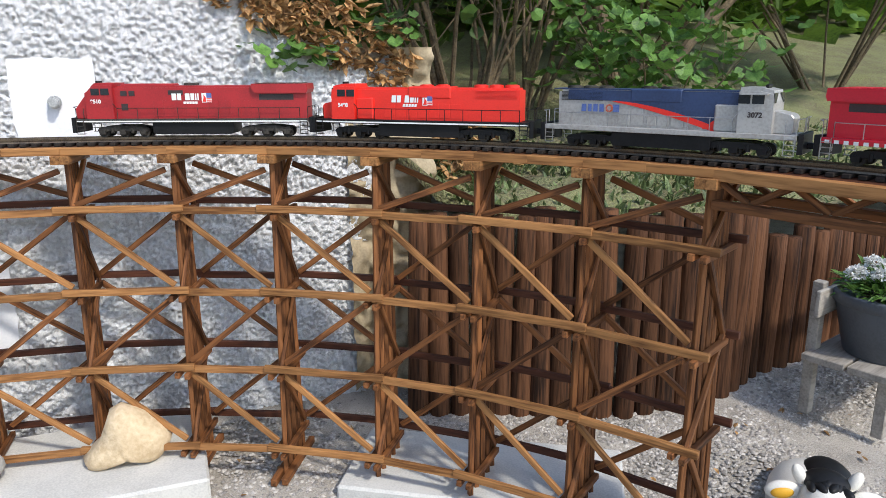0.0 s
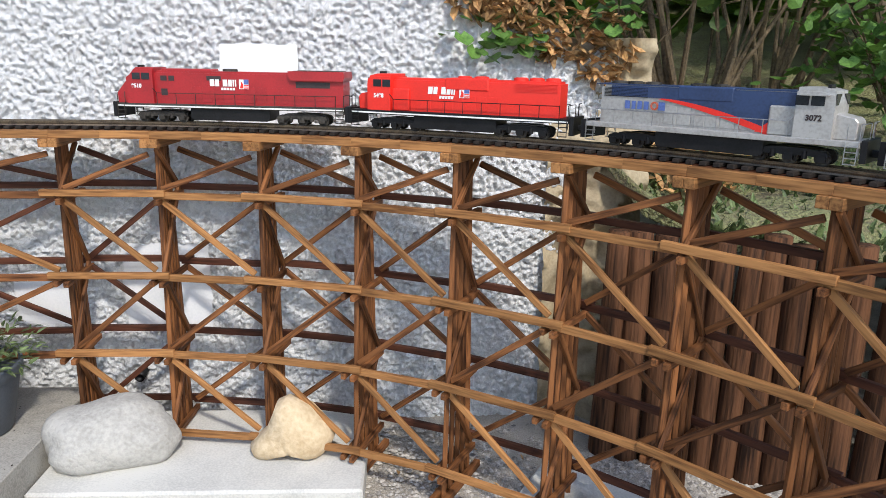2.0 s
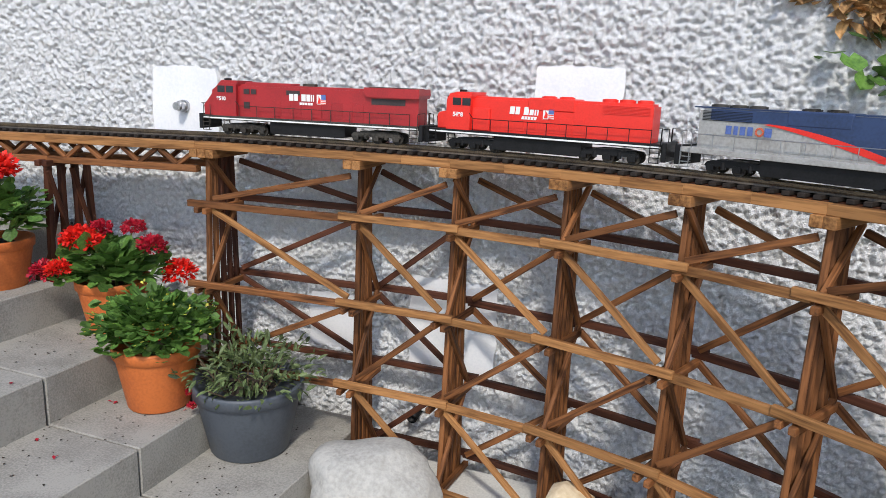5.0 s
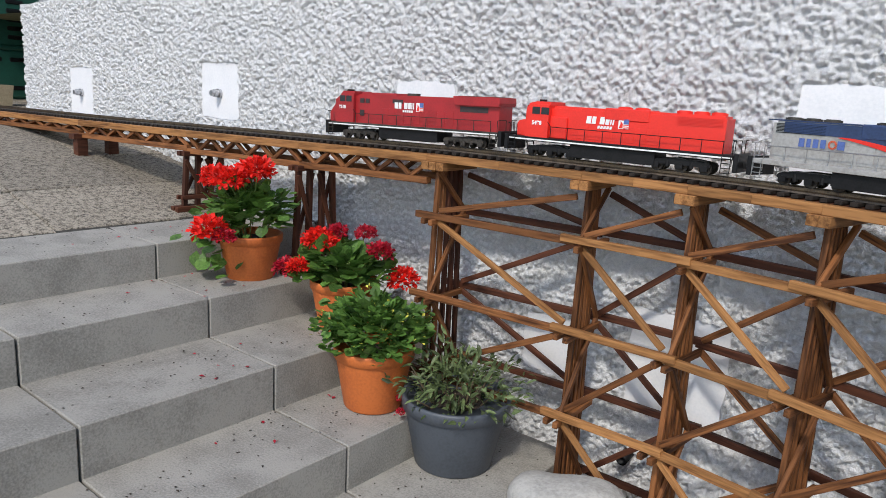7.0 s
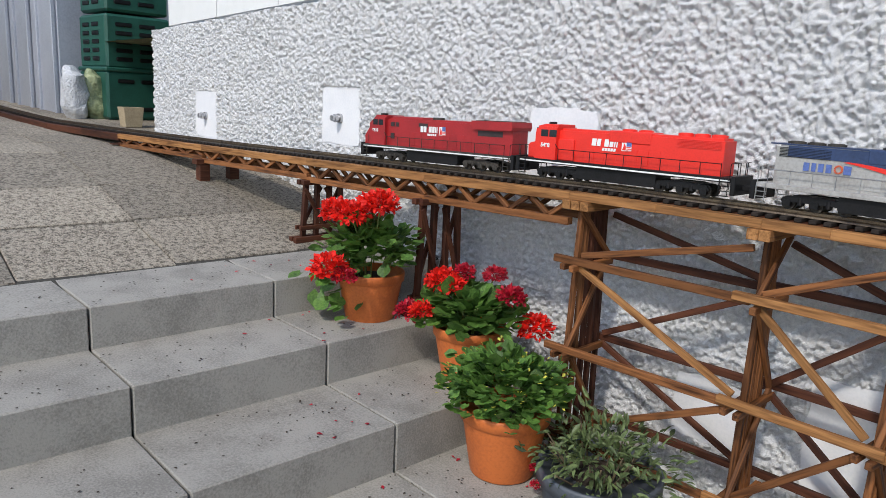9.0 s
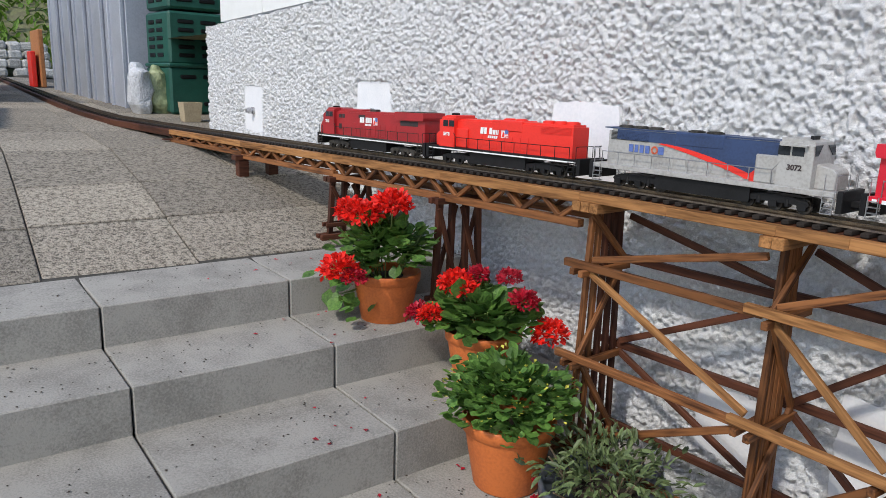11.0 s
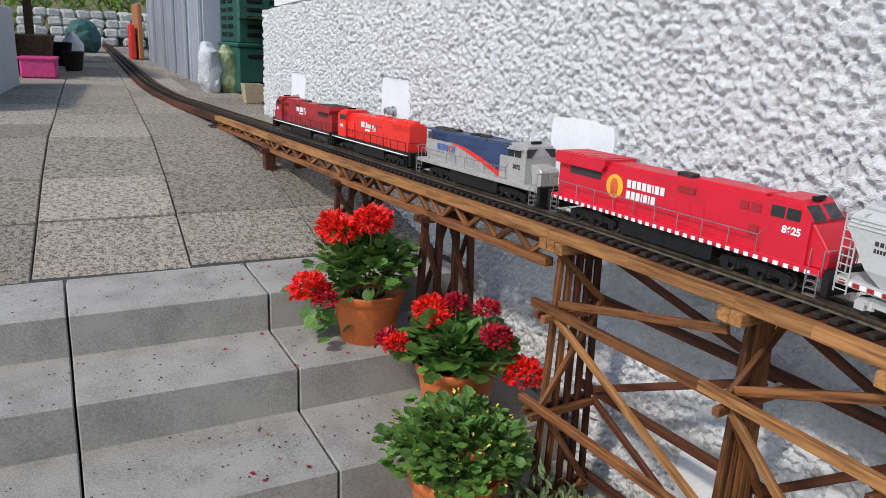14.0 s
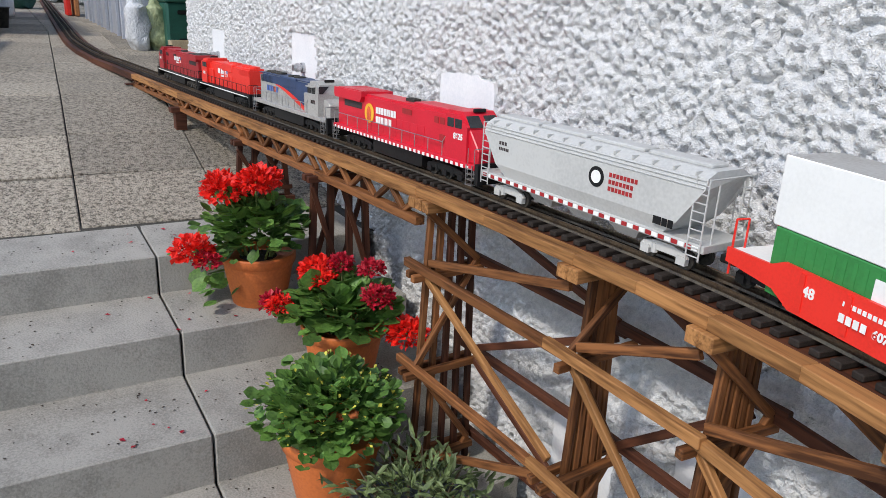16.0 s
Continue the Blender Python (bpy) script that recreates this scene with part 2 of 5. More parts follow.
def beam(name, p, q, w, h, material, parent, roll=0.0, label=""):
    """A squared timber from p to q, w wide and h high, its length along its own x."""
    p, q = Vector(p), Vector(q)
    d = q - p
    L = d.length
    bm = B(-L / 2, L / 2, -w / 2, w / 2, -h / 2, h / 2, bev=0.0015)
    x = d.normalized()
    ref = Vector((0, 0, 1)) if abs(x.z) < 0.9 else Vector((0, 1, 0))
    y = ref.cross(x).normalized()
    z = x.cross(y)
    m = Matrix((x, y, z)).transposed().to_4x4()
    m.translation = (p + q) / 2
    if roll:
        m = m @ pose(0, 0, 0, roll)
    return part(name, bm, material, parent, label, m)


def raw(name, verts, faces, material, parent=None, smooth=False, label=""):
    me = bpy.data.meshes.new(name)
    me.from_pydata([tuple(v) for v in verts], [], [tuple(f) for f in faces])
    me.update()
    return placed(name, me, material, parent, label, None, smooth)


LEAF_ROUND = ([(0, 0, 0)] + [(0.5 * math.cos(a) * (1 + 0.1 * math.cos(7 * a)) + 0.3, 0.5 * math.sin(a) * (1 + 0.1 * math.cos(7 * a)), 0.16 * abs(math.sin(a)) ** 1.5 + 0.05 * math.cos(2 * a)) for a in np.linspace(-2.7, 2.7, 11)],
              [(0, i, i + 1) for i in range(1, 11)])
LEAF_LONG = ([(0, 0, 0), (0.3, 0.16, 0.05), (0.3, 0, 0), (0.3, -0.16, 0.05), (0.7, 0.12, 0.02), (0.7, 0, -0.03), (0.7, -0.12, 0.02), (1, 0, -0.12)],
             [(0, 2, 1), (0, 3, 2), (1, 2, 5, 4), (2, 3, 6, 5), (4, 5, 7), (5, 6, 7)])
LEAF_CURL = ([(0, 0, 0), (0.3, 0.22, 0.16), (0.3, 0, 0), (0.3, -0.2, 0.10), (0.7, 0.16, 0.2), (0.7, 0, 0.04), (0.7, -0.18, 0.17), (1, 0.05, 0.15)], LEAF_LONG[1])
PETAL = ([(0, 0, 0), (0.6, 0.35, 0.12), (1, 0.0, 0.05), (0.6, -0.35, 0.12)], [(0, 1, 2, 3)])


def scatter(name, spots, shape, size, material, parent=None, rng=None, label="", out=None, droop=0.3, spread=0.9):
    """Many small leaves of one shape; spots are places with an outward way each."""
    rng = rng or np.random.default_rng(1)
    tv, tf = np.array(shape[0]), shape[1]
    V, F = [], []
    n = 0
    for p, way in spots:
        way = np.array(way, float) + rng.normal(0, spread * 0.35, 3)
        way[2] -= droop * rng.random()
        way /= np.linalg.norm(way) + 1e-9
        side = np.cross(way, (0, 0, 1)) + rng.normal(0, spread * 0.3, 3)
        side -= way * (side @ way)
        side /= np.linalg.norm(side) + 1e-9
        up = np.cross(way, side)
        if up[2] < 0:
            up, side = -up, -side
        s = size * rng.uniform(0.6, 1.25)
        V.append(np.asarray(p) + s * (tv @ np.array([way, side, up])))
        F += [tuple(i + n for i in f) for f in tf]
        n += len(tv)
    V = np.concatenate(V)
    return raw(name, V.tolist(), F, material, parent, False, label)


def lattice(nx, ny, seed):
    return np.random.default_rng(seed).random((ny + 2, nx + 2))


def value_noise(X, Y, cell, seed):
    """Smooth value noise on arrays of coordinates."""
    x, y = X / cell, Y / cell
    x0, y0 = np.floor(x).astype(int), np.floor(y).astype(int)
    g = lattice(x0.max() - x0.min() + 1, y0.max() - y0.min() + 1, seed)
    fx, fy = x - x0, y - y0
    fx, fy = fx * fx * (3 - 2 * fx), fy * fy * (3 - 2 * fy)
    i, j = x0 - x0.min(), y0 - y0.min()
    return (g[j, i] * (1 - fx) + g[j, i + 1] * fx) * (1 - fy) + (g[j + 1, i] * (1 - fx) + g[j + 1, i + 1] * fx) * fy


def grid_mesh(name, P, material, parent=None, smooth=True, keep=None):
    """A sheet from an array of points, rows by columns; keep marks the cells that stay."""
    ny, nx = P.shape[:2]
    idx = np.arange(nx * ny).reshape(ny, nx)
    q = np.stack([idx[:-1, :-1], idx[:-1, 1:], idx[1:, 1:], idx[1:, :-1]], -1)
    q = q[keep] if keep is not None else q.reshape(-1, 4)
    me = bpy.data.meshes.new(name)
    me.vertices.add(nx * ny)
    me.vertices.foreach_set("co", P.reshape(-1).astype(np.float32))
    me.loops.add(len(q) * 4)
    me.loops.foreach_set("vertex_index", q.reshape(-1).astype(np.int32))
    me.polygons.add(len(q))
    me.polygons.foreach_set("loop_start", np.arange(0, len(q) * 4, 4, dtype=np.int32))
    me.update(calc_edges=True)
    me.validate()
    return placed(name, me, material, parent, "", None, smooth)


# ---- the setting ----
WALL_Y, WALL_L = 3.737, -5.51
TREADS = [0.645, 0.519, 0.385, 0.243, 0.105]      # top landing first
NOSES = [-2.466, -2.142, -1.797, -1.470, -1.13]

PATCHES = [(-0.508, 1.158, 0.262, 0.270, True), (-1.925, 1.125, 0.295, 0.26, True), (-3.235, 1.165, 0.31, 0.265, True), (-4.685, 1.108, 0.30, 0.28, True), (-0.87, 0.44, 0.31, 0.33, False), (-1.3, 0.40, 0.22, 0.20, False)]


def wall_top(x):
    """The roughcast's upper edge; it falls away where the bank takes over."""
    return np.where(x < -2.4, 1.627 + (x + 5.51) * 0.031, np.where(x < -0.9, 2.3, np.where(x < 0.40, 1.575 - x * 0.60, 1.335 - (x - 0.40) * 0.2)))


def build_ground():
    xs, ys = np.linspace(-3.2, 5.0, 130), np.linspace(-3.0, 4.4, 110)
    X, Y = np.meshgrid(xs, ys)
    Z = 0.02 * (value_noise(X + 9, Y + 9, 0.5, 3) - 0.5) - 0.08 + 0.008 * (value_noise(X + 9, Y + 9, 0.09, 4) - 0.5)
    Z += 0.10 * np.clip((X - 1.2) / 1.2, 0, 1) * np.clip((Y - 2.4), 0, 1)
    g = grid_mesh("ground", np.stack([X, Y, Z], -1), M_GRAVEL)
    tagged(g, "pale sandy gravel ground below the trestle", "ground", kind="structure")
    far = raw("ground_far", [(-300, -300, -0.16), (300, -300, -0.16), (300, 300, -0.16), (-300, 300, -0.16)], [(0, 1, 2, 3)], M_GRAVEL)
    tagged(far, "wide plain ground running to the horizon", "ground", kind="structure")
    rng = np.random.default_rng(8)
    V, F, n = [], [], 0
    ico = [(0, 0, 1), (0.9, 0, 0.2), (0.2, 0.85, 0.2), (-0.8, 0.5, 0.2), (-0.7, -0.6, 0.2), (0.3, -0.9, 0.2), (0, 0, -0.6)]
    fc = [(0, 1, 2), (0, 2, 3), (0, 3, 4), (0, 4, 5), (0, 5, 1), (6, 2, 1), (6, 3, 2), (6, 4, 3), (6, 5, 4), (6, 1, 5)]
    for _ in range(16000):
        if rng.random() < 0.75:
            x, y = rng.uniform(0.75, 2.7), rng.uniform(1.9, 3.3)
        else:
            x, y = rng.uniform(-0.25, 0.9), rng.uniform(2.6, 3.65)
        z = 0.10 * np.clip((x - 1.2) / 1.2, 0, 1) * np.clip(y - 2.4, 0, 1) - 0.078
        s = rng.uniform(0.004, 0.0115)
        a = rng.uniform(0, 6.28)
        c, sn = math.cos(a), math.sin(a)
        for vx, vy, vz in ico:
            vx *= 1.35
            V.append((x + s * (vx * c - vy * sn), y + s * (vx * sn + vy * c), z + s * 0.7 * vz))
        F += [tuple(i + n for i in f) for f in fc]
        n += 7
    tagged(raw("gravel", V, F, M_PEBBLE), "loose grey and tan gravel on the ground", "gravel", kind="stuff")


def build_wall():
    step = 0.0044
    xs, zs = np.arange(WALL_L, 0.92, step), np.arange(-0.12, 2.3, step)
    X, Z = np.meshgrid(xs, zs)
    lump = value_noise(X + 20, Z + 20, 0.0112, 11) * 0.6 + value_noise(X + 20, Z + 20, 0.0064, 12) * 0.4
    lump = np.clip((lump - 0.26) * 2.4, 0, 1) ** 0.8
    for px, pz, pw, ph, _ in PATCHES:
        near = np.maximum(np.abs(X - px) / (pw / 2), np.abs(Z - pz) / (ph / 2))
        lump = np.where(near < 1.0, lump * 0.25, lump)
    wav = value_noise(X + 20, Z + 20, 0.35, 13)
    depth = 0.020 * lump + 0.02 * (wav - 0.5)
    edge = np.clip((X - 0.5) / 0.4, 0, 1)
    Y = WALL_Y - depth + 0.16 * edge ** 2
    right = 0.70 + 0.15 * np.clip((Z - 1.0) / 0.12, 0, 1) + 0.10 * (value_noise(X * 0 + 20, Z + 20, 0.16, 15) - 0.5) + 0.07 * np.clip(0.5 - Z, 0, 1)
    top = wall_top(X) + np.where(X < -2.4, 0.008, 0.14) * (value_noise(X + 20, Z * 0 + 20, 0.11, 14) - 0.5)
    keep = ((X < right) & (Z < top))[:-1, :-1]
    w = grid_mesh("wall_north", np.stack([X, Y, Z], -1), M_ROUGHCAST, smooth=False, keep=keep)
    tagged(w, "long white roughcast retaining wall with coarse lumpy plaster", "wall", kind="structure")
    b = bmesh.new()
    prism(b, [(WALL_L + 0.006, -0.3), (0.58, -0.3), (0.58, 1.1), (0.36, 1.2), (-0.85, 2.05), (-0.9, 2.25), (-2.42, 2.25), (-2.42, 1.71), (WALL_L + 0.006, 1.615)], WALL_Y + 0.008, WALL_Y + 0.3)
    core = part("wall_core", b, M_PATCH, None)
    tagged(core, "solid body of the white retaining wall", "wall", kind="structure")
    # smooth painted patches round the fixing bolts
    for i, (x, z, w, h, bolt) in enumerate(PATCHES):
        th = bmesh.new()
        pts = []
        rng = np.random.default_rng(30 + i)
        for k in range(40):
            a = 2 * math.pi * k / 40
            c, s = math.cos(a), math.sin(a)
            r = 1 / max(abs(c), abs(s)) ** 0.86
            j = 1 + rng.uniform(-0.03, 0.03)
            pts.append((x + w / 2 * c * r * j, z + h / 2 * s * r * j))
        prism(th, pts, WALL_Y - 0.0135, WALL_Y + 0.006)
        p = part("wall_patch", th, M_PATCH, None)
        tagged(p, "smooth white painted patch on the roughcast wall", "wall patch", kind="structure")
        if bolt:
            bt = thing("wall_bolt", "grey steel fixing bolt standing out of a white patch", "bolt", "bolts along the wall", pose(x, WALL_Y - 0.0135, z - 0.01))
            part("flange", tube(bmesh.new(), (0, 0.004, 0), (0, -0.012, 0), 0.022, 16), M_STEEL, bt)
            part("shank", tube(bmesh.new(), (0, -0.008, 0), (0, -0.05, 0), 0.014, 12), M_STEEL, bt)
            part("nut", tube(bmesh.new(), (0, -0.022, 0), (0, -0.036, 0), 0.019, 6), M_STEEL, bt)
    # short dark drain
    dr = thing("drain_pipe", "short black drain pipe coming out of the wall", "pipe", m=pose(-0.985, WALL_Y, 0.12))
    b = bmesh.new()
    lathe(b, [(0.018, 0), (0.018, 0.06), (0.014, 0.06), (0.014, 0.01)], 20)
    part("pipe", b, M_BLACK, dr, m=pose(0, -0.0, 0, 100, 0, 0), smooth=True)


def path_z(x):
    return np.interp(x, [-40, -6.95, -5.3, -4.5, -3.77, -2.84, -2.4], [1.55, 0.965, 0.912, 0.900, 0.812, 0.650, 0.64])


def build_path():
    P = tagged(new("path"), "garden path of square exposed-aggregate slabs rising gently", "path", kind="structure")
    xs, ys = np.linspace(-32, -2.5, 60), np.linspace(-3, 4.6, 12)
    X, Y = np.meshgrid(xs, ys)
    bed = grid_mesh("path_bed", np.stack([X, Y, path_z(X) - 0.02], -1), M_JOINT, P)
    rng = random.Random(4)
    rows = [-2.83, -3.31, -3.78, -4.52] + [-5.03 - 0.51 * k for k in range(46)]
    n = 0
    for xa, xb in zip(rows, rows[1:]):
        length, xc = xa - xb, (xa + xb) / 2
        b = B(-length / 2 + 0.003, length / 2 - 0.003, -0.247, 0.247, -0.04, 0.0, bev=0.004)
        me = bpy.data.meshes.new("slab")
        b.to_mesh(me)
        b.free()
        me.materials.append(M_SLAB)
        for j in range(6):
            yc = 1.52 + 0.5 * j + 0.045 * (-2.83 - max(xc, -9.0))
            if yc > 4.2 or n >= 300:
                continue
            z0, z1 = float(path_z(xa)), float(path_z(xb))
            tilt = math.degrees(math.atan2(z0 - z1, length))
            placed("slab", me, M_SLAB, P, "", pose(xc, yc, (z0 + z1) / 2 + rng.uniform(-0.002, 0.002), rng.uniform(-0.3, 0.3), -tilt, -2.6))
            n += 1


def build_steps():
    S = tagged(new("staircase"), "grey concrete block steps leading up to the path", "staircase", kind="structure")
    joints = [2.368, 2.95]
    for k, (z, x) in enumerate(zip(TREADS, NOSES)):
        back = x - 0.40
        sh = 0.0
        ys = [-2.6, -1.4, -0.2, 0.9, 1.75, 2.368 + sh, 2.95 + sh, WALL_Y - 0.06 if k != 4 else 3.62]
        if k == 1:
            ys[-2] = 2.95
        for y0, y1 in zip(ys, ys[1:]):
            b = B(back, x, y0 + 0.003, y1 - 0.003, z - 0.15 - (0.08 if k == 4 else 0), z, bev=0.0035)
            part("step_block", b, M_STEP, S)
    b = B(-2.9, -1.2, -2.6, 3.6, -0.2, 0.07)
    part("step_core", b, M_JOINT, S)
    b = B(-3.3, -2.22, -2.6, 3.66, -0.2, 0.47)
    part("step_core", b, M_JOINT, S)
    b = B(-2.8, -1.88, -2.6, 3.66, -0.2, 0.215)
    part("step_core", b, M_JOINT, S)


def build_low_slab():
    t = thing("paving_slab", "thin pale concrete slab lying before the wall", "slab")
    b = B(-1.125, -0.141, 3.10, 3.62, -0.085, 0.010, bev=0.008)
    part("slab_body", b, M_CONC, t)
    t = thing("paving_slab", "thin pale concrete slab lying beneath the trestle", "slab", m=pose(0.72, 2.92, -0.075, 0, 0, -32))
    part("slab_body", B(-0.45, 0.45, -0.2, 0.2, -0.02, 0.04, bev=0.008), M_CONC, t)


def boulder(name, label, m, rx, ry, rz, material, seed, rough=0.22, pointed=0.0):
    b = bmesh.new()
    bmesh.ops.create_icosphere(b, subdivisions=4, radius=1)
    for v in b.verts:
        p = v.co.copy()
        d = 1 + rough * noise.noise(p * 1.1 + Vector((seed, 0, 0))) + rough * 0.35 * noise.noise(p * 3 + Vector((0, seed, 0)))
        p *= d
        if pointed and p.z > 0:
            k = 1 - pointed * min(1, p.z)
            p.x *= k
            p.y *= k
        p.z = max(p.z, -0.62)
        v.co = (p.x * rx, p.y * ry, (p.z + 0.62) * rz)
    me = bpy.data.meshes.new(name)
    b.to_mesh(me)
    b.free()
    o = placed(name, me, material, None, "", m, True)
    tagged(o, label, "rock")
    return o


def build_rocks():
    boulder("rock", "rounded grey boulder resting on the concrete slab", pose(-0.945, 3.32, 0.006, 0, 0, 12), 0.20, 0.14, 0.12, M_ROCK, 3, 0.2)
    # a knuckled stone with a hollow foot: one outline, swelling from back to front
    line = [(-0.112, 0.0), (-0.118, 0.022), (-0.095, 0.048), (-0.068, 0.078), (-0.055, 0.115), (-0.040, 0.148), (-0.012, 0.163), (0.022, 0.155), (0.050, 0.138), (0.070, 0.112), (0.098, 0.086), (0.114, 0.058), (0.108, 0.028), (0.085, 0.004), (0.062, 0.0), (0.045, 0.020), (0.020, 0.026), (-0.010, 0.018), (-0.045, 0.014), (-0.080, 0.0)]
    n, rings, V = len(line), 11, []
    for j in range(rings):
        v = -1 + 2 * j / (rings - 1)
        k = max(0.12, (1 - abs(v) ** 2.6) ** 0.42)
        for x, z in line:
            p = Vector(((x * k), v * 0.075, 0.055 + (z - 0.055) * k))
            d = noise.noise(p * 14) * 0.008 + noise.noise(p * 45) * 0.003
            p += Vector((p.x, p.y, p.z - 0.06)).normalized() * d
            V.append((p.x, p.y, max(0.0, p.z - 0.03 * (1 - k))))
    F = [(j * n + i, j * n + (i + 1) % n, (j + 1) * n + (i + 1) % n, (j + 1) * n + i) for j in range(rings - 1) for i in range(n)]
    F += [tuple(range(n))[::-1], tuple((rings - 1) * n + i for i in range(n))]
    o = raw("rock", V, F, M_ROCK2, None, True)
    o.matrix_basis = pose(-0.375, 3.33, 0.009, 0, 0, -6) @ Matrix.Scale(1.18, 4)
    tagged(o, "pale beige knuckled boulder standing on the concrete slab", "rock")


build_ground()
build_wall()
build_path()
build_steps()
build_low_slab()
build_rocks()


# ---- trestle and track ----
X0, Y0, RAD, H0 = -1.067, 3.531, 2.307, 3.0
DECK, RAILTOP = 1.026, 1.051


def centre(s):
    """The track's middle line: place, heading in degrees; s grows to the +x end."""
    if s < -4.0:
        x = X0 + s * math.cos(radians(H0))
        y = Y0 + s * math.sin(radians(H0))
        u = min(1.0, max(0.0, (-4.2 - s) / 2.6))
        k = u * u * (3 - 2 * u)
        return x, y * (1 - k) + (3.15 + 0.03 * (-7.0 - x)) * k, H0 + 5 * 4 * u * (1 - u) - 1.5 * k
    if s < 0:
        return X0 + s * math.cos(radians(H0)), Y0 + s * math.sin(radians(H0)), H0
    h, h1 = radians(H0) - s / RAD, radians(-80)
    if h < h1:
        e = (radians(H0) - h1) * RAD
        x, y, _ = centre(e - 1e-6)
        return x + (s - e) * math.cos(h1), y + (s - e) * math.sin(h1), -80.0
    a = radians(H0)
    return X0 + RAD * (math.sin(a) - math.sin(h)), Y0 + RAD * (math.cos(h) - math.cos(a)), math.degrees(h)


def level(s):
    """Drop of the track against the trestle's deck towards the path."""
    return float(np.interp(s, [-30, -9, -5.9, -5.0, -4.2, -2.5, -0.5], [0.405, 0.030, -0.024, -0.055, -0.055, -0.035, 0]))


def at(s, off, z):
    x, y, h = centre(s)
    return Vector((x - off * math.sin(radians(h)), y + off * math.cos(radians(h)), z))


BENTS = [-0.54, -0.03, 0.28, 0.615, 0.94, 1.262, 1.60, 1.93, 2.255, 2.585]
TIERS = [0.975, 0.835, 0.575, 0.32, 0.05]


def build_trestle():
    T = thing("trestle_bridge", "tall brown model railway trestle of thin stained timbers", "trestle")
    rng = random.Random(5)
    for i, s in enumerate(BENTS):
        wide = i == 0
        for ds in ((-0.014, 0.014) if not wide else (-0.03, 0.0, 0.03)):
            beam("cap", at(s + ds, -0.100, 0.990), at(s + ds, 0.094, 0.990), 0.027, 0.026, M_WOOD_LIGHT, T)
        half = (0.060, 0.029, 0.033, 0.038, 0.044, 0.050, 0.054, 0.056, 0.058, 0.058)[i]
        posts = [half * k for k in (-1, -0.5, 0, 0.5, 1)]
        for k, o in enumerate(posts):
            bat = (-0.045, -0.022, 0.0, 0.018, 0.035)[k]
            # first bent's three rear posts take darker wood, shade put into the colour
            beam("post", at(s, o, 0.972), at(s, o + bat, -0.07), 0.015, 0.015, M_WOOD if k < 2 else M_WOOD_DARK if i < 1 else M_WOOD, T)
        beam("sill", at(s - 0.018, -0.17, -0.06), at(s - 0.018, 0.13, -0.06), 0.02, 0.024, M_WOOD, T)
        beam("sill", at(s + 0.018, -0.16, -0.06), at(s + 0.018, 0.13, -0.06), 0.02, 0.024, M_WOOD, T)
        for z in TIERS[1:]:
            f = -0.082 - 0.055 * (1 - z)
            beam("cross_beam", at(s + 0.018, f - 0.028, z - 0.022), at(s + 0.018, 0.09, z - 0.022), 0.016, 0.018, M_WOOD, T)
            if wide or i == len(BENTS) - 1 or z < 0.7:
                beam("cross_beam", at(s - 0.018, f - 0.02, z - 0.022), at(s - 0.018, 0.09, z - 0.022), 0.016, 0.018, M_WOOD, T)
        for z0, z1 in zip(TIERS[1:], TIERS):
            a, b2 = (z0, z1) if (i + TIERS.index(z1)) % 2 else (z1, z0)
            beam("cross_brace", at(s + 0.015, -0.078 - 0.05 * (1 - a), a), at(s + 0.015, 0.075, b2), 0.012, 0.016, M_WOOD, T)
    # ledgers along the trestle, on the near and far faces, lapped at every second bent
    for j, z in enumerate(TIERS[1:]):
        f = -0.08 - 0.055 * (1 - z)
        for i in range(len(BENTS) - 1):
            a, b2 = BENTS[i], BENTS[i + 1]
            a -= 0.04 if i % 2 else (0.06 if i == 0 else 0.0)
            b2 += 0.04 if i % 2 else (0.05 if i == len(BENTS) - 2 else 0.0)
            lift = 0.004 * (1 if i % 2 else -1)
            if z == TIERS[-1] and i < 1:
                continue
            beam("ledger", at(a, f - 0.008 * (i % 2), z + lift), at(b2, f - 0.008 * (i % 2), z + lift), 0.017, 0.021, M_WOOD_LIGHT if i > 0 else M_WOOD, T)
            # far ledger: same timber, coloured darker for the shaded rear face
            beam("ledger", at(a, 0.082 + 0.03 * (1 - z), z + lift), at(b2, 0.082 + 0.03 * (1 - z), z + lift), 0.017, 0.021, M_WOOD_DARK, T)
    # diagonals in every bay
    for i in range(len(BENTS) - 1):
        a, b2 = BENTS[i], BENTS[i + 1]
        for j, (z1, z0) in enumerate(zip(TIERS, TIERS[1:])):
            if j == 3 and i == 0:
                continue
            fa = -0.078 - 0.055 * (1 - (z0 + z1) / 2)
            up = (j % 2 == 0)
            za, zb = (z0 + 0.012, z1 - 0.02) if up else (z1 - 0.02, z0 + 0.012)
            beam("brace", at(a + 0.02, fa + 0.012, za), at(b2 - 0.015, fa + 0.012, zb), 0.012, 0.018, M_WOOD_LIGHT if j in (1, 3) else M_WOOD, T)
            # rear braces of the first two bays have their shade in the colour
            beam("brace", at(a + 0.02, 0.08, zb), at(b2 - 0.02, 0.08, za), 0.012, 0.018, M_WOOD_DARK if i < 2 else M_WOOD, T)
    # deck stringers of the high trestle
    cuts = [-0.57] + [s for s in BENTS[1:-1]] + [2.60]
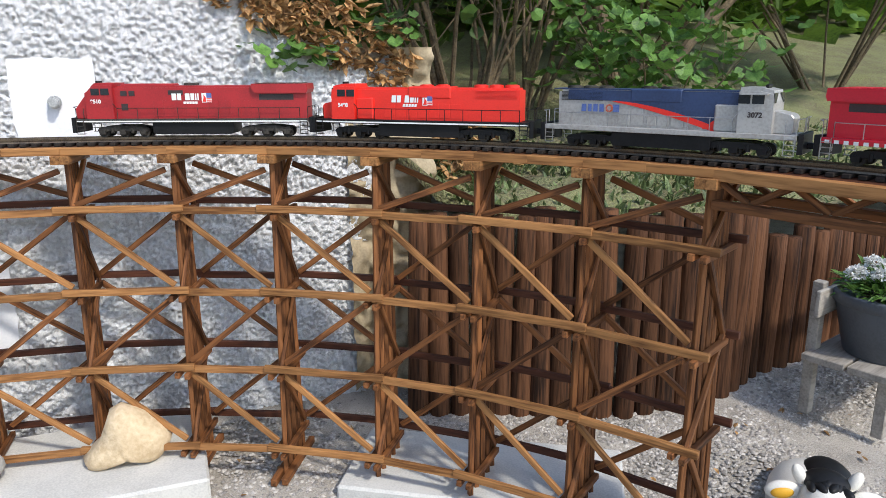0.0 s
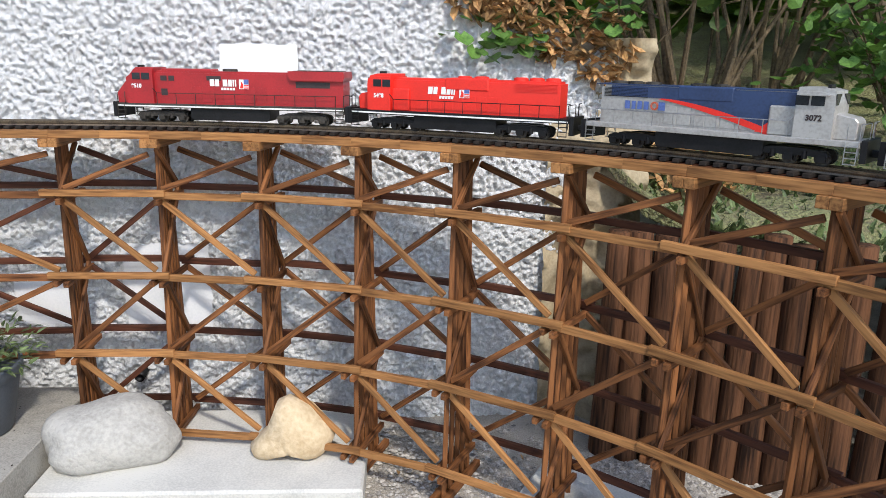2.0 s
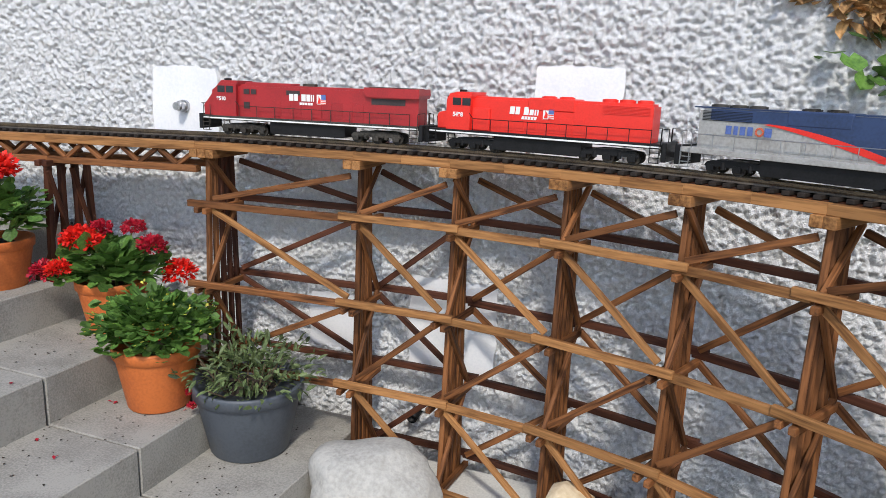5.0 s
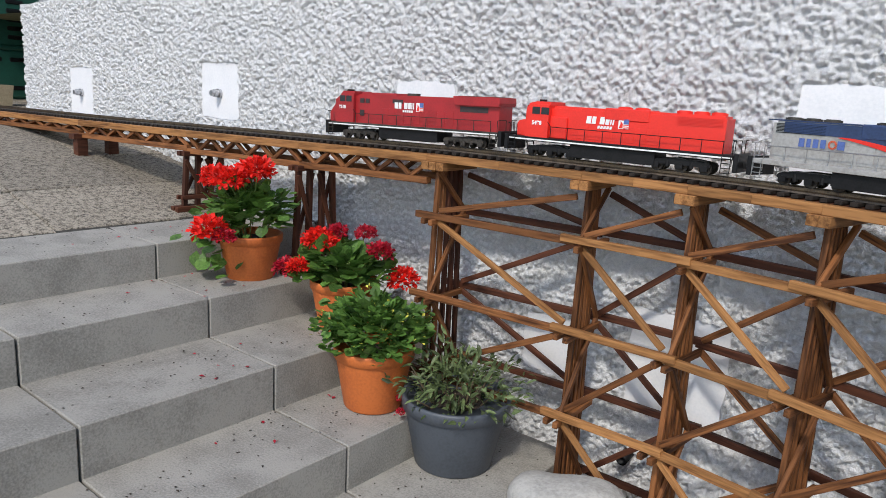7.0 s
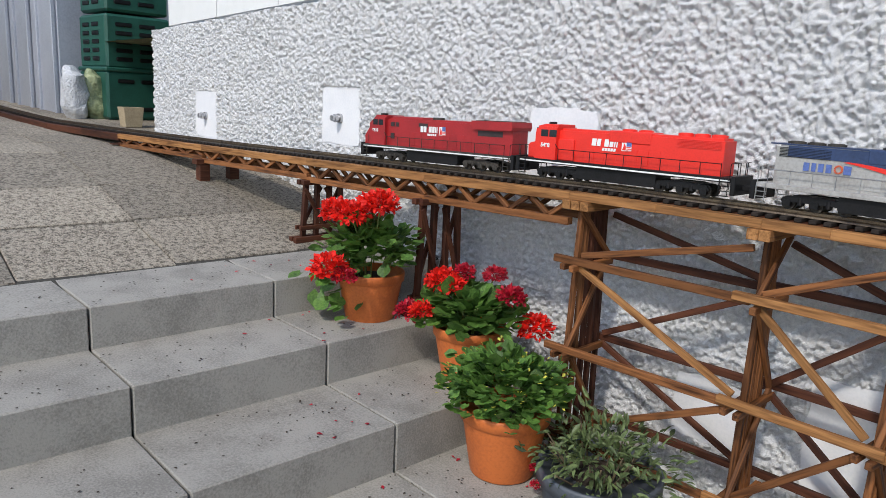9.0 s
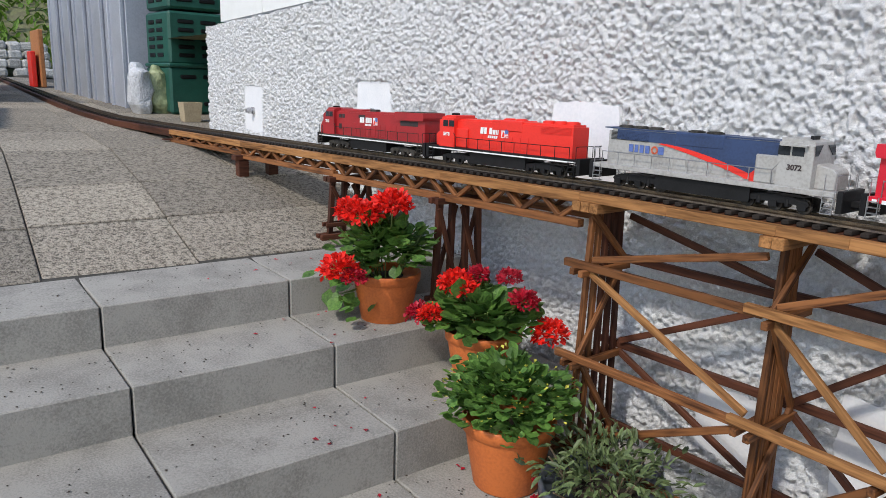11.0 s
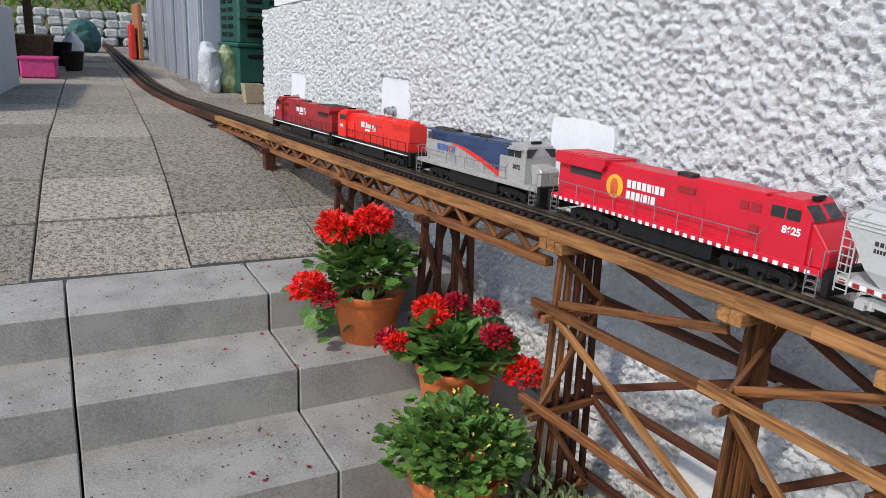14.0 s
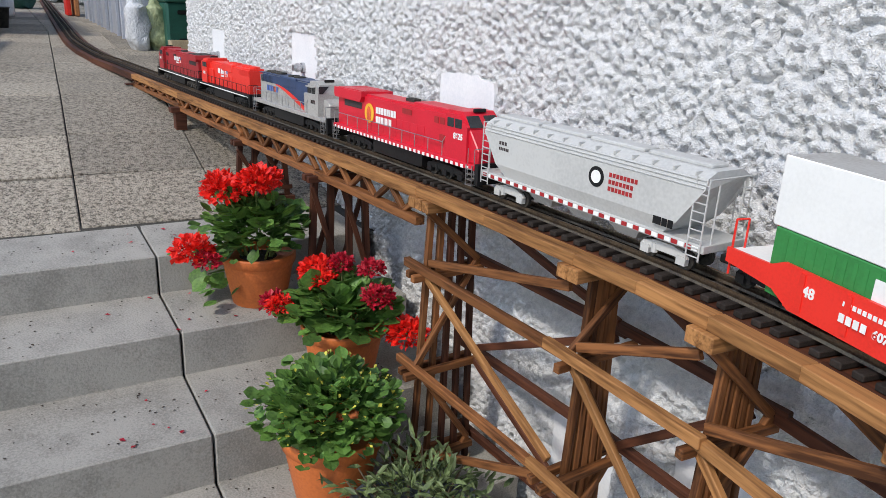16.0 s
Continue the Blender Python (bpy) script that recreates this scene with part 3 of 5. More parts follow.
    for a, b2 in zip(cuts, cuts[1:]):
        mid = (a + b2) / 2
        for o in (-0.072, 0.072):
            beam("stringer", at(a, o, DECK - 0.0115), at(mid, o, DECK - 0.0115), 0.032, 0.023, M_WOOD_LIGHT, T)
            beam("stringer", at(mid, o, DECK - 0.0115), at(b2, o, DECK - 0.0115), 0.032, 0.023, M_WOOD_LIGHT, T)
        beam("deck_board", at(a, 0, DECK - 0.006), at(mid, 0, DECK - 0.006), 0.112, 0.01, M_WOOD_DARK, T)
        beam("deck_board", at(mid, 0, DECK - 0.006), at(b2, 0, DECK - 0.006), 0.112, 0.01, M_WOOD_DARK, T)


def truss(sa, sb, n, label, low=0.085):
    """A girder span: upper and lower chords with slanting web pieces."""
    T = thing("truss_span", label, "bridge span", "girder spans of the model railway")
    za, zb = DECK + level(sa), DECK + level(sb)
    for o in (-0.072, 0.072):
        beam("upper_chord", at(sa, o, za - 0.014), at(sb, o, zb - 0.014), 0.032, 0.028, M_WOOD_LIGHT, T)
        beam("lower_chord", at(sa, o, za - low), at(sb, o, zb - low), 0.026, 0.022, M_WOOD, T)
        for k in range(n):
            u, v = (k + (0.08 if k % 2 == 0 else 0.0)) / n, (k + 0.92) / n
            s0, s1 = sa + (sb - sa) * u, sa + (sb - sa) * v
            z0, z1 = za + (zb - za) * u, za + (zb - za) * v
            up = k % 2 == 0
            beam("web", at(s0, o, z0 - (0.028 if up else low - 0.01)), at(s1, o, z1 - (low - 0.01 if up else 0.028)), 0.014, 0.014, M_WOOD, T)
    beam("deck_board", at(sa, 0, za - 0.006), at(sb, 0, zb - 0.006), 0.112, 0.01, M_WOOD_DARK, T)
    return T


def tower(s, base, w, label, thin=False):
    """A short bent of dark posts with crossed braces."""
    T = thing("bridge_tower", label, "bridge pier", "piers of the model railway")
    top = DECK + level(s) - 0.1
    for o in (-0.085, -0.03, 0.03, 0.085):
        beam("post", at(s, o, top), at(s, o * 1.2, base), 0.02, 0.02, M_WOOD_DARK, T)
    for ds in (-0.016, 0.016):
        beam("cross_beam", at(s + ds, -0.115, top + 0.004), at(s + ds, 0.105, top + 0.004), 0.02, 0.02, M_WOOD_DARK, T)
        beam("sill", at(s + ds, -0.15, base + 0.012), at(s + ds, 0.125, base + 0.012), 0.02, 0.024, M_WOOD_DARK, T)
        if top - base > 0.12:
            up, lo = (top - 0.02, base + 0.05) if ds > 0 else (base + 0.05, top - 0.02)
            beam("brace", at(s + ds, -0.10, up), at(s + ds, 0.0, lo), 0.01, 0.016, M_WOOD_DARK, T)
            beam("brace", at(s + ds, 0.0, up), at(s + ds, 0.10, lo), 0.01, 0.016, M_WOOD_DARK, T)
            beam("tie_beam", at(s + ds, -0.125, base + 0.06), at(s + ds, 0.115, base + 0.06), 0.012, 0.018, M_WOOD_DARK, T)


def low_pier(s, drop, label):
    """A squat pier: two stacked cross blocks between girder and path."""
    T = thing("bridge_tower", label, "bridge pier", "piers of the model railway")
    top, base = DECK + level(s) - drop, float(path_z(centre(s)[0])) - 0.004
    mid = max(base + 0.012, top - 0.024)
    beam("cross_beam", at(s, -0.125, (top + mid) / 2), at(s, 0.115, (top + mid) / 2), 0.05, top - mid, M_WOOD_DARK, T)
    if mid - base > 0.015:
        for o in (-0.08, 0.08):
            beam("block", at(s, o - 0.026, (mid + base) / 2), at(s, o + 0.026, (mid + base) / 2), 0.045, mid - base, M_WOOD_DARK, T)


def build_track():
    T = thing("track", "model railway track with dark ties and dull rails", "track")
    lo, hi = -24.0, 4.4
    n = 0
    tie = B(-0.0085, 0.0085, -0.052, 0.052, 0, 0.010, bev=0.0015)
    me = bpy.data.meshes.new("tie")
    tie.to_mesh(me)
    tie.free()
    me.materials.append(M_TIE)
    s = 3.6
    V, F, c = [], [], 0
    while s > lo:
        x, y, h = centre(s)
        z = DECK + level(s)
        if n < 260 and s > -4.9:
            placed("tie", me, M_TIE, T, "", pose(x, y, z, 0, 0, h))
            n += 1
        else:
            m = pose(x, y, z, 0, 0, h)
            q = [m @ Vector((a * 0.0085, b * 0.052, d)) for d in (0, 0.01) for a, b in ((-1, -1), (1, -1), (1, 1), (-1, 1))]
            V += [tuple(v) for v in q]
            F += [tuple(i + c for i in f) for f in ((4, 5, 6, 7), (0, 1, 5, 4), (1, 2, 6, 5), (2, 3, 7, 6), (3, 0, 4, 7))]
            c += 8
        s -= 0.033
    far = raw("tie_run", V, F, M_TIE, T)
    tagged(far, kind="stuff")
    for o in (-0.0225, 0.0225):
        prof = [(-0.003, 0.0), (0.003, 0.0), (0.0012, 0.004), (0.002, 0.008), (0.002, 0.014), (-0.002, 0.014), (-0.002, 0.008), (-0.0012, 0.004)]
        ss = np.concatenate([np.arange(lo, -4.5, 0.25), np.arange(-4.5, hi, 0.06)])
        V, F = [], []
        k = len(prof)
        for i, s in enumerate(ss):
            z = DECK + level(s) + 0.010
            V += [tuple(at(s, o + a, z + b)) for a, b in prof]
            if i:
                F += [((i - 1) * k + j, (i - 1) * k + (j + 1) % k, i * k + (j + 1) % k, i * k + j) for j in range(k)]
        raw("rail", V, F, M_RAIL, T)
    # boards under the track along the path
    Bd = thing("track_bed", "dark boards carrying the track along the path", "track bed")
    ss = np.linspace(-22.5, -3.78, 33)
    for a, b2 in zip(ss, ss[1:]):
        za, zb = DECK + level(a) - 0.021, DECK + level(b2) - 0.021
        beam("board", at(a, 0, za), at(b2, 0, zb), 0.17, 0.04, M_WOOD_DARK, Bd)


build_trestle()
truss(-1.165, -0.57, 8, "brown timber girder span beside the tall trestle")
truss(-1.86, -1.165, 9, "brown timber girder span above the flower pots")
truss(-2.75, -1.86, 11, "brown timber girder span over the path's edge", 0.075)
truss(-3.78, -2.75, 11, "low brown timber girder span close above the path", 0.062)
truss(2.60, 3.4, 9, "brown timber girder span leading off the tall trestle")
truss(3.4, 4.4, 9, "brown timber girder span leading off the tall trestle")
tower(-1.165, 0.52, 0.06, "dark reddish timber pier with crossed braces")
tower(-1.86, 0.66, 0.06, "dark reddish timber pier at the head of the steps")
low_pier(-2.75, 0.068, "low dark timber block pier standing on the path")
low_pier(-3.78, 0.055, "low dark timber block pier standing on the path")
build_track()


# ---- the train ----
def truck(parent, xc, wheels, material, span=0.13):
    """A bogie: side frames with springs, axles and wheels, as one part with wheels under it."""
    b = bmesh.new()
    for sy in (-1, 1):
        y = sy * 0.034
        prism(b, [(xc - span / 2, 0.016), (xc - span / 2 - 0.006, 0.022), (xc - span / 2, 0.03), (xc - span * 0.2, 0.036), (xc + span * 0.2, 0.036), (xc + span / 2, 0.03), (xc + span / 2 + 0.006, 0.022), (xc + span / 2, 0.016), (xc + span * 0.3, 0.02), (xc - span * 0.3, 0.02)], y - 0.003, y + 0.003)
        for k in range(wheels):
            x = xc + (k - (wheels - 1) / 2) * span / max(1, wheels - 1) * 0.88
            box(b, x - 0.009, x + 0.009, y - 0.005, y + 0.005, 0.010, 0.024)
            if k:
                tube(b, (x - span * 0.21, y, 0.014), (x - span * 0.21, y, 0.030), 0.006, 8)
    box(b, xc - span * 0.4, xc + span * 0.4, -0.02, 0.02, 0.02, 0.034)
    t = part("truck", b, material, parent)
    for k in range(wheels):
        x = xc + (k - (wheels - 1) / 2) * span / max(1, wheels - 1) * 0.88
        w = bmesh.new()
        for sy in (-1, 1):
            tube(w, (x, sy * 0.0195, 0.0165), (x, sy * 0.0265, 0.0165), 0.0165, 18)
        tube(w, (x, -0.02, 0.0165), (x, 0.02, 0.0165), 0.003, 8)
        part("wheel", w, M_GRIME, t)


def writing(parent, text, x, y, z, size, material, d, name="number"):
    """A road number on the side that faces -y in the world; d is the way the cab points."""
    cu = bpy.data.curves.new(name, "FONT")
    cu.body, cu.size, cu.extrude, cu.align_x, cu.offset = text, size, 0.0003, "CENTER", 0.0006
    cu.materials.append(material)
    ob = new(name, cu)
    ob.parent = parent
    ob.matrix_basis = Matrix(((-1, 0, 0, x), (0, 0, 1, y), (0, 1, 0, z), (0, 0, 0, 1)))
    return ob


def bars(parent, x0, z0, widths, h, y, material, gap=0.003, slant=0.0, name="lettering_bar"):
    """A row of plain upright bars in place of lettering, from x0 towards -x."""
    x = x0
    for w in widths:
        if w > 0:
            part(name, prism(bmesh.new(), [(x, z0), (x - w, z0), (x - w - slant, z0 + h), (x - slant, z0 + h)], y, y + 0.0008), material, parent)
        x -= abs(w) + gap


def rail_line(b, pts, r=0.0011):
    for p, q in zip(pts, pts[1:]):
        tube(b, p, q, r, 5)


def locomotive(label, L, paint, deck_paint, frame_mat, d, style, number, num_mat, rail_mat, truck_mat=None):
    """A six-axle hood engine, cab towards local +x when d is 1, -x when it is -1."""
    T = thing("locomotive", label, "locomotive", "vehicles of the model train")
    H = L / 2
    W = 0.052      # half width at the walkway
    wide = style in ("wide", "wide_new")

    def P(name, bm, material, parent=T, lab=""):
        if d < 0:
            for v in bm.verts:
                v.co.x *= -1
            bmesh.ops.recalc_face_normals(bm, faces=bm.faces[:])
        return part(name, bm, material, parent, lab)

    floor = 0.058
    # frame, pilots and fuel tank
    P("frame", B(-H + 0.02, H - 0.02, -W, W, 0.046, floor, bev=0.001), frame_mat)
    if style != "silver":
        P("frame_stripe", B(-H + 0.021, H - 0.021, -W - 0.0006, W + 0.0006, 0.0485, 0.0525), M_WHITE if style != "wide_new" else paint, T, "thin white stripe along the frame" if style != "wide_new" else "")
    if style == "wide_new":
        for k in range(34):
            x = -H + 0.03 + k * (L - 0.06) / 34
            for sy in (-1, 1):
                P("warning_dash", B(x, x + 0.010, sy * (W + 0.0004) - 0.0006, sy * (W + 0.0004) + 0.0006, 0.046, 0.0535), M_WHITE, T, "white dash on the sill")
    b = bmesh.new()
    prism(b, [(-0.125, 0.048), (-0.125, 0.016), (-0.115, 0.011), (0.115, 0.011), (0.125, 0.016), (0.125, 0.048)], -0.042, 0.042)
    P("fuel_tank", b, M_BLACK)
    for e in (-1, 1):
        b = bmesh.new()
        box(b, e * (H - 0.012) - 0.006, e * (H - 0.012) + 0.006, -W, W, 0.016, 0.062, bev=0.001)
        P("pilot", b, M_BLACK)
        b = bmesh.new()
        box(b, min(e * (H - 0.01), e * (H + 0.018)), max(e * (H - 0.01), e * (H + 0.018)), -0.007, 0.007, 0.026, 0.04, bev=0.002)
        P("coupler", b, M_BLACK)
        for sy in (-1, 1):
            b = bmesh.new()
            for k in range(4):
                box(b, e * (H - 0.034) - 0.011, e * (H - 0.034) + 0.011, sy * 0.050 - 0.006, sy * 0.050 + 0.006, 0.012 + k * 0.012, 0.0135 + k * 0.012)
            for ex in (-0.011, 0.011):
                box(b, e * (H - 0.034) + ex - 0.0008, e * (H - 0.034) + ex + 0.0008, sy * 0.055 - 0.0008, sy * 0.055 + 0.0008, 0.012, 0.058)
            P("step_ladder", b, rail_mat if style != "wide" else M_GRIME)
        for sy in (-1, 1):
            b = bmesh.new()
            rail_line(b, [(e * (H - 0.022), sy * 0.05, 0.03), (e * (H - 0.022), sy * 0.05, 0.092), (e * (H - 0.014), sy * 0.048, 0.094), (e * (H - 0.012), sy * 0.016, 0.094), (e * (H - 0.012), sy * 0.016, 0.06)])
            rail_line(b, [(e * (H - 0.046), sy * 0.05, 0.03), (e * (H - 0.046), sy * 0.05, 0.092)])
            P("end_rail", b, rail_mat)
    # cab and hood
    roof = 0.160 if not wide else 0.165
    cabx1 = H - 0.075 if not wide else H - 0.055
    cabx0 = cabx1 - (0.075 if not wide else 0.085)
    cw = 0.050
    hw = 0.033 if not wide else 0.037
    back = -H + (0.05 if not wide else 0.025)
    hood_top = 0.150 if not wide else 0.156
    b = bmesh.new()
    prism(b, [(back, floor), (cabx0 + 0.001, floor), (cabx0 + 0.001, hood_top), (back, hood_top)], -hw, hw)
    es = [e for e in b.edges if abs(e.verts[0].co.z - hood_top) < 1e-5 and abs(e.verts[1].co.z - hood_top) < 1e-5]
    bmesh.ops.bevel(b, geom=es, offset=0.006, segments=2, affect="EDGES")
    P("hood", b, paint if style != "silver" else M_SILVER)
    b = bmesh.new()
    cabp = [(cabx0, floor), (cabx1, floor), (cabx1, roof - 0.030), (cabx1 - (0.022 if wide else 0.004), roof - 0.006), (cabx1 - 0.03, roof), (cabx0, roof)]
    prism(b, cabp, -cw, cw)
    es = [e for e in b.edges if abs(e.verts[0].co.y - e.verts[1].co.y) < 1e-6 and min(e.verts[0].co.z, e.verts[1].co.z) > roof - 0.012]
    bmesh.ops.bevel(b, geom=es, offset=0.008, segments=2, affect="EDGES")
    P("cab", b, paint if style != "silver" else M_SILVER)
    b = bmesh.new()
    if wide:
        prism(b, [(cabx1 - 0.002, floor), (H - 0.02, floor), (H - 0.018, floor + 0.030), (cabx1 + 0.004, roof - 0.038), (cabx1 - 0.002, roof - 0.034)], -0.043, 0.043)
    else:
        prism(b, [(cabx1 - 0.002, floor), (H - 0.035, floor), (H - 0.033, floor + 0.036), (H - 0.04, floor + 0.044), (cabx1 - 0.002, floor + 0.052)], -0.030, 0.030)
    bmesh.ops.bevel(b, geom=b.edges[:], offset=0.002, segments=1, affect="EDGES")
    P("nose", b, paint if style != "silver" else M_SILVER)
    # windows
    cy = cw + 0.0006
    for k in range(2):
        x = cabx1 - 0.020 - k * 0.030
        for sy in (-1, 1):
            P("side_window", B(x - 0.026, x, sy * cy - 0.0008, sy * cy + 0.0008, roof - 0.036, roof - 0.016, bev=0.0006), M_GLASSY)
    for sy in (-1, 1):
        b = bmesh.new()
        if wide:
            v = [(cabx1 + 0.0006, sy * 0.006, roof - 0.032), (cabx1 + 0.0006, sy * 0.042, roof - 0.032), (cabx1 - 0.0205, sy * 0.040, roof - 0.009), (cabx1 - 0.0205, sy * 0.006, roof - 0.009)]
        else:
            v = [(cabx1 + 0.0009, sy * 0.034, roof - 0.034), (cabx1 + 0.0009, sy * 0.046, roof - 0.034), (cabx1 - 0.0015, sy * 0.046, roof - 0.012), (cabx1 - 0.0015, sy * 0.012, roof - 0.012)]
        lo = [b.verts.new(p) for p in v]
        hi = [b.verts.new((p[0] + 0.0012, p[1], p[2] + 0.0006)) for p in v]
        b.faces.new(lo)
        b.faces.new(hi[::-1])
        for i in range(4):
            b.faces.new((lo[i], hi[i], hi[(i + 1) % 4], lo[(i + 1) % 4]))
        bmesh.ops.recalc_face_normals(b, faces=b.faces[:])
        P("windscreen", b, M_GLASSY)
    b = B(cabx1 - 0.028, cabx1 - 0.021, -0.016, 0.016, roof - 0.002, roof + 0.006, bev=0.001)
    P("number_board", b, M_BLACK)
    # radiator wings, fans, stacks, grilles
    rad_mat = paint if style != "silver" else M_BLUE
    if wide:
        b = bmesh.new()
        prism(b, [(back - 0.002, hood_top - 0.022), (back + 0.155, hood_top - 0.022), (back + 0.165, hood_top - 0.008), (back + 0.165, hood_top + 0.005), (back - 0.004, hood_top + 0.005), (back - 0.006, hood_top - 0.012)], -0.049, 0.049)
        P("radiator_wing", b, paint if style == "wide_new" else paint, T)
        for sy in (-1, 1):
            P("radiator_grille", B(back + 0.04, back + 0.145, sy * 0.0375 - 0.0006, sy * 0.0375 + 0.0006, hood_top - 0.043, hood_top - 0.026), M_DGREY)
        for k in range(6):
            P("radiator_screen", B(back + 0.012 + k * 0.024, back + 0.032 + k * 0.024, -0.042, 0.042, hood_top + 0.005, hood_top + 0.0065), M_GRIME if style == "wide" else paint)
        P("exhaust", B(-0.01, 0.03, -0.012, 0.012, hood_top - 0.002, hood_top + 0.008, bev=0.002), M_GRIME)
        P("roof_hatch", B(0.06, cabx0 - 0.02, -0.030, 0.030, hood_top - 0.002, hood_top + 0.006, bev=0.002), paint)
    else:
        fan_mat = paint if style != "silver" else M_GRIME
        xs = [back + 0.03, back + 0.075, back + 0.12, back + 0.235, back + 0.285]
        for x in xs:
            b = bmesh.new()
            tube(b, (x, 0, hood_top - 0.002), (x, 0, hood_top + 0.007), 0.020, 20)
            tube(b, (x, 0, hood_top + 0.007), (x, 0, hood_top + 0.0085), 0.015, 16)
            P("roof_fan", b, fan_mat)
        P("dynamic_brake", B(back + 0.20, back + 0.33, -0.036, 0.036, hood_top - 0.030, hood_top + 0.003, bev=0.003), rad_mat)
        for sy in (-1, 1):
            b = bmesh.new()
            for k in range(7):
                box(b, back + 0.008, back + 0.125, sy * (hw + 0.0008) - 0.001, sy * (hw + 0.0008) + 0.001, hood_top - 0.028 + k * 0.0033, hood_top - 0.0265 + k * 0.0033)
            P("radiator_grille", b, M_BLACK if style == "silver" else rad_mat)
        b = B(cabx0 - 0.055, cabx0, -0.041, 0.041, floor, hood_top - 0.03, bev=0.003)
        P("equipment_locker", b, paint if style != "silver" else M_SILVER)
    # doors and panel lines along the hood
    for sy in (-1, 1):
        for k in range(9):
            x = back + 0.17 + k * 0.034
            if x + 0.03 < cabx0 - 0.06:
                P("hood_door", B(x, x + 0.030, sy * (hw + 0.0004) - 0.0007, sy * (hw + 0.0004) + 0.0007, floor + 0.006, hood_top - 0.045, bev=0.0004), paint if style != "silver" else M_SILVER)
    if wide:
        for x, z, w2, h2 in ((cabx0 - 0.03, hood_top - 0.022, 0.020, 0.015), (cabx0 - 0.055, hood_top - 0.022, 0.018, 0.015), (cabx0 - 0.19, hood_top - 0.02, 0.045, 0.013), (cabx0 - 0.03, floor + 0.035, 0.020, 0.020)):
            for sy in (-1, 1):
                P("intake_grille", B(x - w2 / 2, x + w2 / 2, sy * (hw + 0.0012) - 0.0006, sy * (hw + 0.0012) + 0.0006, z - h2 / 2, z + h2 / 2), M_DGREY if style == "wide" else M_RED)
    # handrails
    for sy in (-1, 1):
        b = bmesh.new()
        x0, x1 = -H + 0.046, cabx0 - 0.01
        n = 9
        for k in range(n + 1):
            x = x0 + (x1 - x0) * k / n
            tube(b, (x, sy * 0.050, 0.052), (x, sy * 0.050, 0.090), 0.0011, 5)
        rail_line(b, [(x0, sy * 0.050, 0.090), (x1, sy * 0.050, 0.090), (x1 + 0.012, sy * 0.050, 0.104)])
        P("handrail", b, rail_mat)
    tm = truck_mat or M_BLACK
    truck(T, d * (H - 0.155), 3, tm, 0.145)
    truck(T, -d * (H - 0.155), 3, tm, 0.145)
    writing(T, number, d * ((cabx0 + cabx1) / 2 - (0.0 if not wide else -0.01)), cw + 0.0008, roof - 0.060 if wide else roof - 0.066, 0.016 if style != "wide_new" else 0.018, num_mat, d)
    return T, dict(back=back, cabx0=cabx0, cabx1=cabx1, hw=hw, top=hood_top, floor=floor, H=H, cw=cw, roof=roof)


def flag(parent, x, z, h, y):
    """A small flag panel: white field, red shape, blue corner and stripes, in plain pieces."""
    part("flag_field", B(x - 0.030, x, y, y + 0.0008, z, z + h), M_WHITE, parent)
    b = bmesh.new()
    prism(b, [(x - 0.002, z + 0.002), (x - 0.013, z + 0.002), (x - 0.013, z + h * 0.5), (x - 0.006, z + h * 0.85), (x - 0.006, z + h * 0.5)], y + 0.0008, y + 0.0014)
    part("flag_emblem", b, M_RED2, parent)
    part("flag_canton", B(x - 0.030, x - 0.015, y + 0.0008, y + 0.0014, z + h * 0.5, z + h), M_LBLUE, parent)
    b = bmesh.new()
    for k in range(3):
        box(b, x - 0.030, x - 0.015, y + 0.0008, y + 0.0014, z + h * (0.02 + 0.17 * k), z + h * (0.1 + 0.17 * k))
    part("flag_stripe", b, M_RED2, parent)


